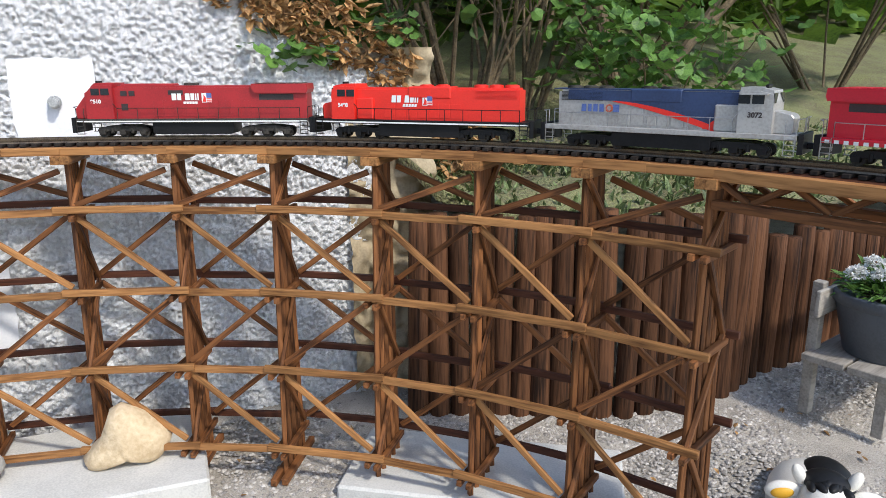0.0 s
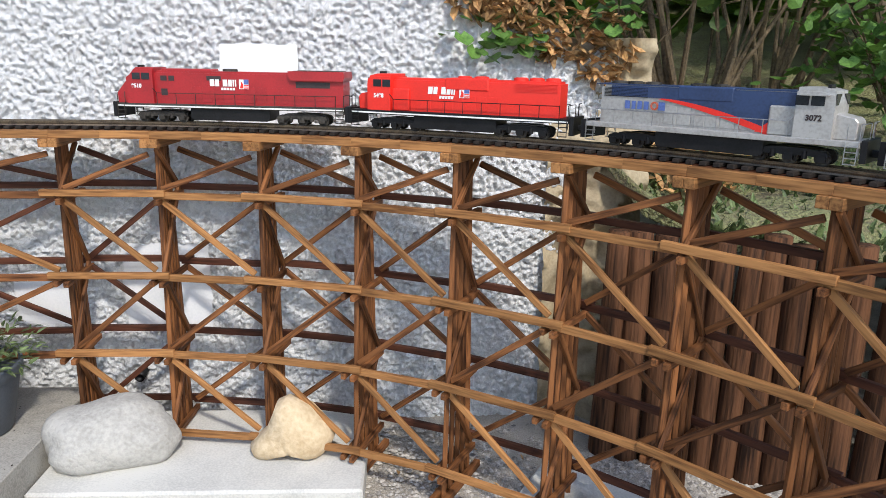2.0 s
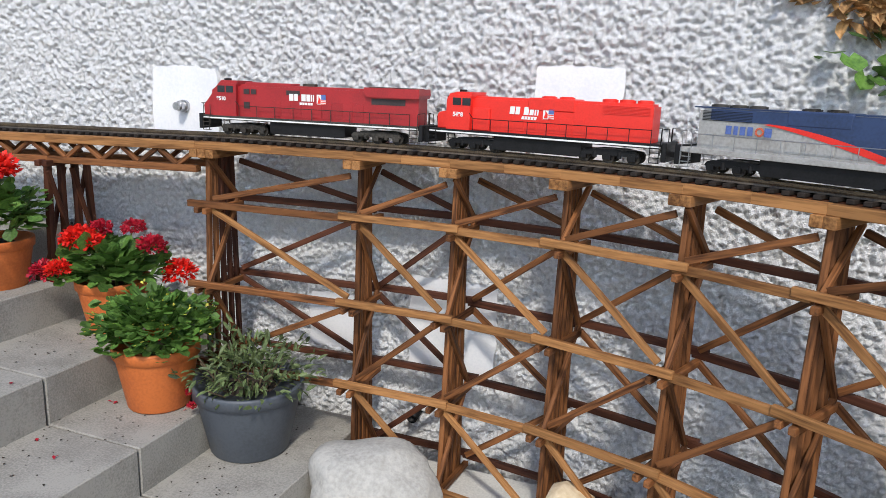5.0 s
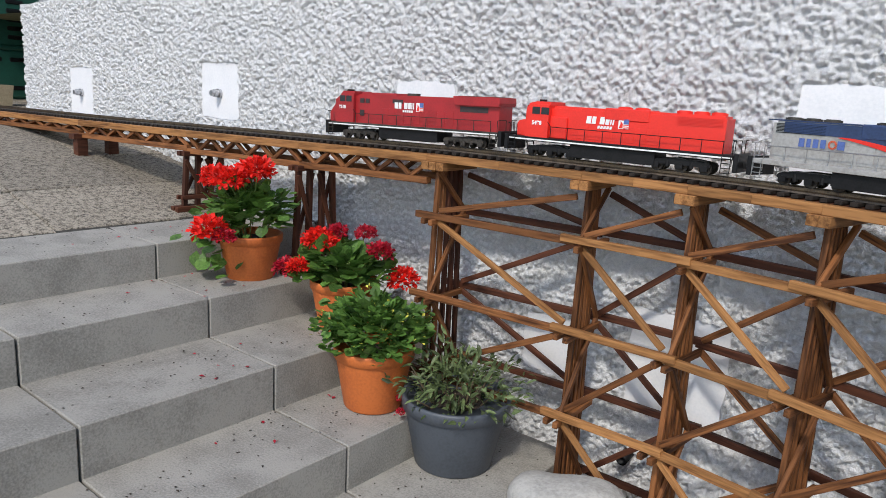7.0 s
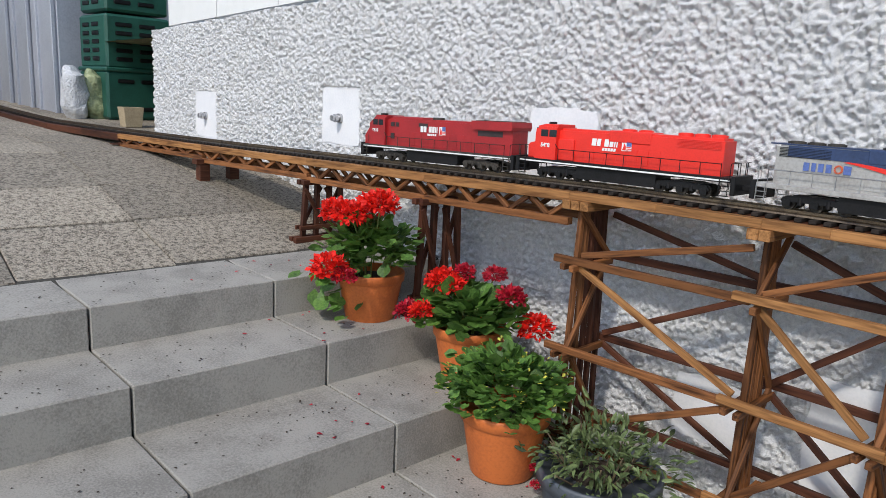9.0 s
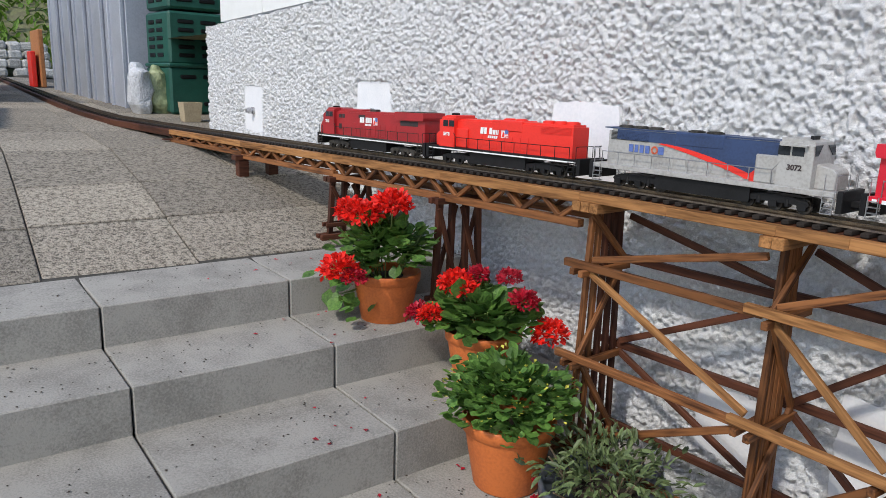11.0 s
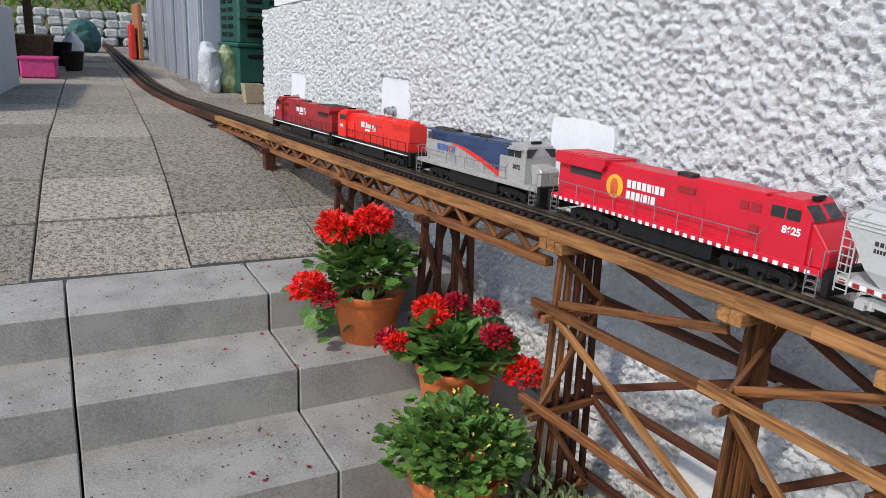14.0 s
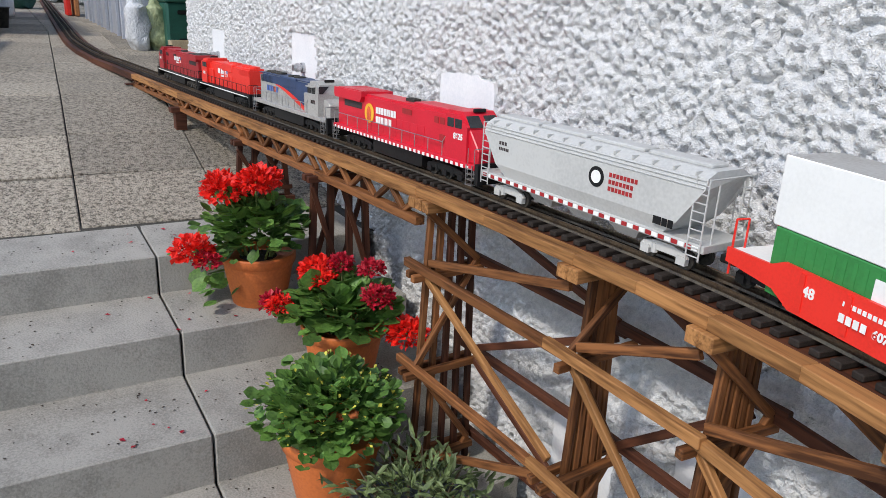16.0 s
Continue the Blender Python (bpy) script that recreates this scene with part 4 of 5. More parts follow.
def build_train():
    cars = []
    # the leading engine, weathered dark red
    T, g = locomotive("weathered dark red six-axle model locomotive leading the train", 0.755, M_RED, M_RED, M_GRIME, 1, "wide", "9510", M_WHITE, M_GRIME, M_GRIME)
    y = g["hw"] + 0.0012
    bars(T, 0.06, 0.113, [0.014, 0.012, -0.006, 0.014, 0.011, 0.004, 0.004], 0.020, y, M_WHITE)
    bars(T, 0.025, 0.102, [0.007] * 5, 0.007, y, M_WHITE, 0.002)
    flag(T, -0.032, 0.106, 0.028, y)
    cars.append((T, 0.755))
    T, g = locomotive("bright red six-axle model locomotive with white stripe", 0.695, M_RED2, M_RED2, M_BLACK, 1, "narrow", "5498", M_WHITE, M_BLACK)
    y = g["hw"] + 0.0016
    bars(T, 0.085, 0.108, [0.014, 0.012, -0.006, 0.014, 0.011, 0.004, 0.004], 0.020, y, M_WHITE, 0.003, 0.002)
    bars(T, 0.050, 0.096, [0.007] * 5, 0.008, y, M_WHITE, 0.002, 0.002)
    flag(T, -0.012, 0.100, 0.026, y)
    cars.append((T, 0.67))
    # silver and navy engine, running cab last
    T, g = locomotive("silver and navy model locomotive with red swoosh and railings", 0.665, M_SILVER, M_SILVER, M_SILVER, -1, "silver", "3072", M_DGREY, M_STEEL)
    y = g["hw"] + 0.0010
    c = -1
    b = bmesh.new()
    xa, xb = 0.255, -g["cabx0"]
    pts = [(xa, g["top"] - 0.002), (xa - 0.02, g["top"] - 0.026)]
    for u in np.linspace(0, 1, 10):
        pts.append((0.12 - u * 0.27, g["top"] - 0.028 - 0.060 * u ** 1.6))
    pts += [(xb + 0.002, g["floor"] + 0.004), (xb + 0.002, g["top"] - 0.002)]
    pts[1] = (xa, g["top"] - 0.026)
    prism(b, pts, y, y + 0.0008)
    part("navy_panel", b, M_BLUE, T, "navy upper panel")
    b = bmesh.new()
    up = [(0.12 - u * 0.27, g["top"] - 0.028 - 0.060 * u ** 1.6) for u in np.linspace(0, 1, 12)]
    dn = [(0.13 - u * 0.255, g["top"] - 0.030 - 0.063 * u ** 1.25) for u in np.linspace(1, 0, 12)]
    prism(b, up + dn, y + 0.001, y + 0.0018)
    prism(b, [(-0.10, g["floor"] + 0.004), (-0.185, g["floor"] + 0.004), (-0.165, g["floor"] + 0.022), (-0.145, g["floor"] + 0.036), (-0.125, g["floor"] + 0.024)], y + 0.002, y + 0.0028)
    part("red_swoosh", b, M_RED2, T, "red curved swoosh")
    part("roof_cover", B(-g["cabx0"] + 0.004, 0.30, -0.030, 0.030, g["top"] - 0.001, g["top"] + 0.002), M_BLUE, T)
    bars(T, 0.215, 0.094, [0.013, 0.010, 0.012, 0.012, -0.016, 0.016], 0.019, y + 0.001, M_LBLUE, 0.005)
    b = bmesh.new()
    for k in range(14):
        a0, a1 = k / 14 * 6.2832, (k + 0.8) / 14 * 6.2832
        cx, cz = 0.138, 0.1035
        prism(b, [(cx + 0.006 * math.cos(a0), cz + 0.006 * math.sin(a0)), (cx + 0.010 * math.cos(a0), cz + 0.010 * math.sin(a0)), (cx + 0.010 * math.cos(a1), cz + 0.010 * math.sin(a1)), (cx + 0.006 * math.cos(a1), cz + 0.006 * math.sin(a1))], y + 0.001, y + 0.0018)
    part("round_emblem", b, M_ORANGE, T, "orange ring")
    part("cab_sunshade", B(-g["cabx1"] + 0.012, -g["cabx0"] - 0.008, g["cw"], g["cw"] + 0.012, g["roof"] - 0.016, g["roof"] - 0.013), M_SILVER, T)
    cars.append((T, 0.67))
    # cherry red engine, cab last
    T, g = locomotive("cherry red six-axle model locomotive with dashed white sill", 0.745, M_RED3, M_RED3, M_RED3, -1, "wide_new", "8625", M_WHITE, M_STEEL)
    y = g["hw"] + 0.0014
    b = bmesh.new()
    tube(b, (0.155, y, 0.108), (0.155, y + 0.001, 0.108), 0.026, 32)
    part("round_emblem", b, M_GOLD, T, "golden disc")
    b = bmesh.new()
    prism(b, [(0.166, 0.090), (0.146, 0.090), (0.144, 0.112), (0.150, 0.124), (0.160, 0.126), (0.168, 0.114)], y + 0.001, y + 0.0016)
    part("emblem_shape", b, M_ORANGE, T)
    bars(T, 0.118, 0.112, [0.011, 0.011, 0.011, 0.011, 0.011, 0.004, 0.011, 0.011], 0.017, y, M_WHITE, 0.0035)
    bars(T, 0.118, 0.088, [0.011, 0.011, 0.011, 0.004, 0.010, 0.004, 0.011], 0.017, y, M_WHITE, 0.0035)
    cars.append((T, 0.73))
    cars.append((build_hopper(), 0.70))
    cars.append((build_well_car(), 0.86))
    return cars


def build_hopper():
    T = thing("hopper_car", "pale grey covered hopper wagon with roof hatches and ladders", "wagon", "vehicles of the model train")
    H = 0.29
    sec = [(-0.046, 0.055), (-0.054, 0.080), (-0.054, 0.140), (-0.049, 0.158), (-0.030, 0.168), (0.030, 0.168), (0.049, 0.158), (0.054, 0.140), (0.054, 0.080), (0.046, 0.055)]
    b = bmesh.new()

    rings = []
    for x, k in ((-H + 0.012, 1), (H - 0.012, 1)):
        ring = []
        for yy, z in sec:
            # the ends slope in below the upper edge
            inset = max(0.0, (0.118 - z)) * 1.15
            ring.append(b.verts.new((x + (inset if x < 0 else -inset), yy, z)))
        rings.append(ring)
    n = len(sec)
    for i in range(n):
        b.faces.new((rings[0][i], rings[0][(i + 1) % n], rings[1][(i + 1) % n], rings[1][i]))
    b.faces.new(rings[0])
    b.faces.new(rings[1][::-1])
    bmesh.ops.recalc_face_normals(b, faces=b.faces[:])
    part("body", b, M_GREYP, T)
    b = bmesh.new()
    for sy in (-1, 1):
        for z in (0.143, 0.149, 0.155):
            tube(b, (-H + 0.014, sy * (0.0545 - (z - 0.143) * 0.28), z), (H - 0.014, sy * (0.0545 - (z - 0.143) * 0.28), z), 0.0012, 5)
        for k in range(13):
            x = -H + 0.035 + k * (2 * H - 0.07) / 12
            box(b, x - 0.0015, x + 0.0015, sy * 0.040 - 0.010, sy * 0.040 + 0.010, 0.159, 0.1655)
    part("roof_rib", b, M_GREYP, T)
    for k in range(4):
        part("roof_hatch", B(-H + 0.03 + k * 0.137, -H + 0.157 + k * 0.137, -0.020, 0.020, 0.167, 0.1745, bev=0.002), M_GREYP, T)
    part("side_sill", B(-H, H, -0.050, 0.050, 0.043, 0.056, bev=0.001), M_GREYP, T)
    for k in range(42):
        x = -H + 0.01 + k * (2 * H - 0.02) / 42
        part("reflector", B(x, x + 0.0115, 0.0500, 0.0512, 0.0455, 0.0525), M_RED if k % 2 else M_WHITE, T, "dark red reflector dash" if k % 2 else "white reflector dash")
    for x in (-0.11, 0.0, 0.11):
        b = bmesh.new()
        lo = [b.verts.new((x + sx * 0.022, sy * 0.022, 0.020)) for sx, sy in ((-1, -1), (1, -1), (1, 1), (-1, 1))]
        hi = [b.verts.new((x + sx * 0.052, sy * 0.044, 0.056)) for sx, sy in ((-1, -1), (1, -1), (1, 1), (-1, 1))]
        b.faces.new(lo[::-1])
        b.faces.new(hi)
        for i in range(4):
            b.faces.new((lo[i], lo[(i + 1) % 4], hi[(i + 1) % 4], hi[i]))
        part("outlet_bay", b, M_GREYP, T)
    for e in (-1, 1):
        b = bmesh.new()
        for sy in (-1, 1):
            for xx in (H - 0.006, H - 0.030):
                tube(b, (e * xx, sy * 0.052, 0.030), (e * xx, sy * 0.052, 0.160), 0.0014, 5)
            for k in range(9):
                z = 0.036 + k * 0.014
                tube(b, (e * (H - 0.006), sy * 0.052, z), (e * (H - 0.030), sy * 0.052, z), 0.0011, 5)
            tube(b, (e * (H - 0.004), sy * 0.03, 0.045), (e * (H - 0.004), sy * 0.03, 0.15), 0.0014, 5)
        for k in range(6):
            tube(b, (e * (H - 0.004), -0.03, 0.06 + k * 0.016), (e * (H - 0.004), -0.05, 0.06 + k * 0.016), 0.001, 5)
        tube(b, (e * (H - 0.004), -0.052, 0.158), (e * (H - 0.004), 0.052, 0.158), 0.0014, 5)
        part("ladder", b, M_GREYP, T)
        part("coupler", B(min(e * H, e * (H + 0.03)), max(e * H, e * (H + 0.03)), -0.007, 0.007, 0.026, 0.04, bev=0.002), M_BLACK, T)
        truck(T, e * (H - 0.085), 2, M_GREYP, 0.085)
    b = tube(bmesh.new(), (-0.055, 0.0540, 0.115), (-0.055, 0.0552, 0.115), 0.018, 28)
    part("round_emblem", b, M_BLACK, T, "black and white round emblem")
    part("emblem_shape", tube(bmesh.new(), (-0.055, 0.0552, 0.115), (-0.055, 0.0558, 0.115), 0.0115, 22), M_WHITE, T)
    for k, (n2, z) in enumerate(((8, 0.121), (7, 0.109), (7, 0.097))):
        bars(T, -0.085, z, [0.006] * n2, 0.0075, 0.0541, M_RED, 0.0022)
    bars(T, 0.225, 0.122, [0.006, 0.006, 0.006], 0.007, 0.0541, M_DGREY, 0.003)
    bars(T, 0.225, 0.111, [0.0035] * 6, 0.006, 0.0541, M_DGREY, 0.002)
    bars(T, -0.19, 0.068, [0.016, 0.010, 0.010], 0.013, 0.0541, M_BLACK, 0.002)
    return T


def build_well_car():
    T = thing("well_car", "red articulated well wagon carrying stacked containers", "wagon", "vehicles of the model train")
    H = 0.42
    b = bmesh.new()
    prof = [(-H, 0.040), (-H, 0.062), (-H + 0.09, 0.066), (-H + 0.115, 0.078), (H - 0.115, 0.078), (H - 0.09, 0.066), (H, 0.062), (H, 0.040), (H - 0.10, 0.034), (H - 0.135, 0.016), (-H + 0.135, 0.016), (-H + 0.10, 0.034)]
    for sy in (-1, 1):
        prism(b, prof, sy * 0.053 - 0.0025, sy * 0.053 + 0.0025)
    part("side_sill", b, M_RED2, T)
    b = bmesh.new()
    for k in range(8):
        x = -H + 0.15 + k * 0.076
        prism(b, [(x, 0.022), (x + 0.012, 0.022), (x + 0.010, 0.074), (x + 0.002, 0.074)], 0.0555, 0.0575)
    part("sill_rib", b, M_RED2, T)
    part("well_floor", B(-H + 0.12, H - 0.12, -0.05, 0.05, 0.016, 0.020), M_RED2, T)
    for e in (-1, 1):
        part("end_platform", B(min(e * H, e * (H - 0.115)), max(e * H, e * (H - 0.115)), -0.05, 0.05, 0.054, 0.060, bev=0.001), M_WHITE if e > 0 else M_RED2, T, "pale end platform")
        b = bmesh.new()
        for sy in (-1, 1):
            rail_line(b, [(e * (H - 0.004), sy * 0.05, 0.02), (e * (H - 0.004), sy * 0.05, 0.105), (e * (H - 0.004), sy * 0.028, 0.105), (e * (H - 0.004), sy * 0.028, 0.05)], 0.0018)
        part("end_ladder", b, M_RED2, T)
        part("coupler", B(min(e * H, e * (H + 0.03)), max(e * H, e * (H + 0.03)), -0.007, 0.007, 0.026, 0.04, bev=0.002), M_BLACK, T)
        truck(T, e * (H - 0.055), 2, M_BLACK, 0.085)
    cx0, cx1 = -H + 0.080, H - 0.080
    for nm, z0, z1, x0, x1, mm, lab in (("container", 0.021, 0.118, cx0, cx1, M_GREEN, "green lower container"), ("container", 0.119, 0.216, cx0 - 0.008, cx1 + 0.008, M_WHITE, "white upper container")):
        b = B(x0, x1, -0.048, 0.048, z0, z1, bev=0.0015)
        c = part(nm, b, mm, T, lab)
        if mm is M_GREEN:
            b = bmesh.new()
            for k in range(40):
                x = x0 + 0.01 + k * (x1 - x0 - 0.02) / 40
                box(b, x, x + 0.006, 0.0478, 0.0486, z0 + 0.006, z1 - 0.006)
            part("corrugation", b, mm, c)
        else:
            part("roof_panel", B(x0 + 0.003, x1 - 0.003, -0.046, 0.046, z1 - 0.001, z1 + 0.001), M_SILVER, c, "grey roof panel")
    bars(T, 0.17, 0.074, [0.026, 0.026, 0.024, 0.026, 0.026, 0.026, 0.024, 0.024, 0.026], 0.030, 0.0488, M_WHITE, 0.010)
    bars(T, 0.13, 0.160, [0.032, 0.032, 0.016], 0.026, 0.0486, M_CYAN, 0.007, 0.004)
    bars(T, 0.20, 0.058, [0.005] * 10, 0.006, 0.0560, M_WHITE, 0.0025)
    bars(T, 0.20, 0.038, [0.008, 0.008, 0.008, 0.008], 0.011, 0.0580, M_WHITE, 0.003)
    writing(T, "6076", 0.135, 0.0580, 0.038, 0.015, M_WHITE, 1)
    writing(T, "48", 0.255, 0.0560, 0.046, 0.020, M_WHITE, 1)
    return T


TRAIN = build_train()


# ---- flower pots ----
def flower_pot(label, m, r, h, material, category="flower pot"):
    T = thing("flower_pot", label, category, "flower pots on the steps", m)
    b = bmesh.new()
    lathe(b, [(r * 0.70, 0), (r * 0.72, 0.004), (r * 0.94, h * 0.80), (r * 0.95, h * 0.82), (r, h * 0.83), (r * 1.01, h * 0.97), (r * 1.0, h), (r * 0.94, h), (r * 0.92, h * 0.9)], 48)
    part("pot_body", b, material, T, smooth=False)
    me = T.children[0].data
    me.shade_smooth()
    b = bmesh.new()
    lathe(b, [(r * 0.925, h * 0.86), (r * 0.5, h * 0.9), (0.01, h * 0.92)], 24)
    part("soil", b, M_EARTH, T)
    return T


def bush_spots(rng, n, rx, ry, rz, cz, shell=0.55, low=-0.35):
    out = []
    while len(out) < n:
        v = rng.normal(0, 1, 3)
        v /= np.linalg.norm(v)
        if v[2] < low:
            continue
        k = rng.uniform(shell, 1.0) * (1 + 0.18 * math.sin(5 * v[0] + 3 * v[1]) * math.cos(4 * v[2] + 2 * v[0]))
        out.append(((v[0] * rx * k, v[1] * ry * k, cz + v[2] * rz * k), (v[0], v[1], v[2] * 0.6 + 0.25)))
    return out


def flower_head(T, p, r, material, seed, base):
    rng = np.random.default_rng(seed)
    spots = []
    for _ in range(400):
        v = rng.normal(0, 1, 3)
        v /= np.linalg.norm(v)
        if v[2] < -0.5:
            continue
        k = rng.uniform(0.5, 0.92)
        spots.append(((p[0] + v[0] * r * k, p[1] + v[1] * r * k, p[2] + v[2] * r * 0.7 * k), v))
    scatter("flower_head", spots, PETAL, r * 0.40, material, T, rng, droop=0, spread=1.6)
    b = bmesh.new()
    mid = [(base[0] * 0.5 + p[0] * 0.5) * 0.9, (base[1] * 0.5 + p[1] * 0.5) * 0.9, base[2] * 0.45 + p[2] * 0.55]
    tube(b, base, mid, 0.0028, 6)
    tube(b, mid, p, 0.0024, 6)
    part("flower_stalk", b, M_GSTEM, T)


def stems(T, n, r, z0, z1, seed, material=None):
    rng = random.Random(seed)
    for _ in range(n):
        a = rng.uniform(0, 6.28)
        k = rng.uniform(0.4, 0.9)
        b = bmesh.new()
        tube(b, (0.25 * r * math.cos(a), 0.25 * r * math.sin(a), z0), (k * r * math.cos(a), k * r * math.sin(a), z1 * rng.uniform(0.75, 1.0)), 0.004, 6, 0.002)
        part("plant_stem", b, material or M_GSTEM, T)


def build_pots():
    # upper red geranium
    T = flower_pot("terracotta pot with a tall red geranium on the upper step", pose(-2.30, 3.225, 0.512), 0.115, 0.17, M_TERRA)
    stems(T, 16, 0.13, 0.13, 0.30, 1)
    rng = np.random.default_rng(41)
    scatter("foliage", bush_spots(rng, 520, 0.16, 0.165, 0.125, 0.235, 0.35), LEAF_ROUND, 0.040, M_LEAF, T, rng)
    scatter("hanging_foliage", [((x - 0.0, y - 0.12, z), (0.2, -1, -0.2)) for x, y, z in zip(rng.uniform(-0.12, 0.07, 30), rng.normal(-0.02, 0.035, 30), rng.uniform(0.04, 0.2, 30))], LEAF_ROUND, 0.052, M_LEAF, T, rng)
    for k, (p, mm) in enumerate([((-0.09, -0.08, 0.365), 0), ((0.01, -0.10, 0.37), 0), ((-0.03, 0.03, 0.385), 0), ((0.07, -0.02, 0.405), 0), ((0.06, -0.21, 0.215), 0), ((0.10, -0.18, 0.19), 1)]):
        flower_head(T, p, 0.058 if k != 5 else 0.038, M_FLOWER2 if mm else M_FLOWER, 60 + k, (p[0] * 0.3, p[1] * 0.3, 0.2))
    # second geranium
    T = flower_pot("terracotta pot with a red geranium on the middle step", pose(-1.94, 3.36, 0.386), 0.12, 0.175, M_TERRA)
    stems(T, 14, 0.12, 0.13, 0.27, 2)
    rng = np.random.default_rng(42)
    scatter("foliage", bush_spots(rng, 330, 0.155, 0.16, 0.10, 0.20, 0.3), LEAF_ROUND, 0.050, M_LEAF, T, rng)
    for k, (p, mm, r) in enumerate([((-0.10, -0.04, 0.30), 0, 0.045), ((-0.04, -0.05, 0.30), 0, 0.034), ((-0.06, 0.02, 0.33), 1, 0.03), ((-0.12, -0.16, 0.215), 1, 0.036), ((-0.05, -0.17, 0.235), 0, 0.03), ((0.12, 0.05, 0.285), 1, 0.036), ((0.17, 0.12, 0.185), 0, 0.045), ((0.02, 0.08, 0.33), 1, 0.03)]):
        flower_head(T, p, r * 1.22, M_FLOWER2 if mm else M_FLOWER, 80 + k, (p[0] * 0.3, p[1] * 0.3, 0.18))
    # green bushy geranium
    T = flower_pot("terracotta pot with a bushy green geranium, no blooms", pose(-1.622, 3.197, 0.246), 0.126, 0.195, M_TERRA)
    stems(T, 14, 0.12, 0.14, 0.26, 3)
    rng = np.random.default_rng(43)
    scatter("foliage", bush_spots(rng, 900, 0.17, 0.17, 0.12, 0.235, 0.4), LEAF_ROUND, 0.031, M_LEAF, T, rng)
    buds = scatter("bud_spray", bush_spots(rng, 120, 0.17, 0.17, 0.135, 0.225, 0.9, 0.1), PETAL, 0.012, M_YELLOW, T, rng)
    tagged(buds, kind="stuff")
    # grey pot with sparse plant
    T = flower_pot("dark grey plastic pot with a sparse dusty shrub", pose(-1.37, 3.303, 0.108), 0.166, 0.22, M_GREYPOT)
    stems(T, 30, 0.19, 0.16, 0.32, 4, M_STEM)
    rng = np.random.default_rng(44)
    scatter("foliage", bush_spots(rng, 700, 0.215, 0.185, 0.13, 0.24, 0.25), LEAF_LONG, 0.036, M_LEAF2, T, rng, spread=1.6)
    for k, p in enumerate([(-0.14, -0.10, 0.19), (-0.10, -0.14, 0.17), (-0.16, 0.02, 0.2)]):
        flower_head(T, p, 0.014, M_FLOWER2, 95 + k, (p[0] * 0.6, p[1] * 0.6, 0.17))


build_pots()


# ---- palisade, bank and garden ----
def bank_z(X, Y):
    left = np.clip((0.95 - X) / 0.6, 0, 1)
    left = left * left * (3 - 2 * left)
    base = 0.76 + left * np.clip(0.50 + (0.36 - X) * 0.6, 0, 1.6)
    return base + np.clip(Y - 3.6, 0, 20) * 0.22 - 0.25 * np.clip(3.5 - Y, 0, 1) * (1 - left)


def build_palisade():
    T = thing("palisade", "row of upright dark brown round logs holding the bank", "palisade")
    line = [(0.67, 3.45), (0.98, 3.34), (1.18, 3.24), (1.40, 3.12), (1.83, 3.09), (2.05, 3.17), (2.32, 3.20), (3.72, 3.27)]
    rng = random.Random(9)
    dist = 0
    pts = []
    for (ax, ay), (bx, by) in zip(line, line[1:]):
        n = max(1, round(math.hypot(bx - ax, by - ay) / 0.082))
        pts += [(ax + (bx - ax) * k / n, ay + (by - ay) * k / n) for k in range(n)]
    for k, (x, y) in enumerate(pts):
        r = rng.uniform(0.038, 0.046)
        top = 0.73 + rng.uniform(-0.02, 0.02) if x < 2.08 else 0.58 + rng.uniform(-0.02, 0.02)
        b = bmesh.new()
        rows = 7
        ring = []
        for i in range(rows):
            z = -0.14 + (top + 0.14) * i / (rows - 1)
            rr = r * (1 + rng.uniform(-0.03, 0.03)) * (0.93 if i == rows - 1 else 1)
            ring.append([b.verts.new((rr * math.cos(6.2832 * j / 12), rr * math.sin(6.2832 * j / 12), z)) for j in range(12)])
        for a, c in zip(ring, ring[1:]):
            for j in range(12):
                b.faces.new((a[j], a[(j + 1) % 12], c[(j + 1) % 12], c[j]))
        b.faces.new(ring[-1])
        o = part("log", b, M_LOG, T, m=pose(x, y, 0, rng.uniform(-1, 1), rng.uniform(-1, 1), rng.uniform(0, 360)))
        o.data.shade_smooth()


def build_bank():
    xs, ys = np.linspace(-7, 14, 150), np.concatenate([np.linspace(3.2, 5.5, 50), np.linspace(5.6, 26, 40)])
    X, Y = np.meshgrid(xs, ys)
    yb = np.interp(X, [0.67, 0.98, 1.4, 1.83, 3.72], [3.45, 3.34, 3.12, 3.09, 3.27]) + 0.03
    Yq = np.maximum(Y, np.where(X < 0.66, WALL_Y + 0.10, yb))
    Z = bank_z(X, Yq) + 0.10 * (value_noise(X + 30, Y, 0.35, 21) - 0.5) + 0.05 * (value_noise(X + 30, Y, 0.08, 22) - 0.5)
    Z = np.where(X < -1.4, np.minimum(Z, 1.6), Z)
    o = grid_mesh("bank", np.stack([X, Yq, Z], -1), M_GRASSY)
    tagged(o, "mossy earth bank rising behind the logs and wall", "bank", kind="structure")
    # rough earth face between wall and logs
    xs, zs = np.linspace(0.48, 0.84, 40), np.linspace(-0.15, 1.33, 120)
    X, Z = np.meshgrid(xs, zs)
    Y = 3.70 + 0.10 * (value_noise(X + 9, Z + 9, 0.12, 25) - 0.5) + 0.05 * (value_noise(X + 9, Z + 9, 0.03, 26) - 0.5) + 0.10 * np.clip(Z - 0.7, 0, 1)
    e = grid_mesh("bank_face", np.stack([X, Y, Z], -1), M_BRICKY)
    tagged(e, "crumbling ochre earth beside the end of the wall", "bank", kind="structure")


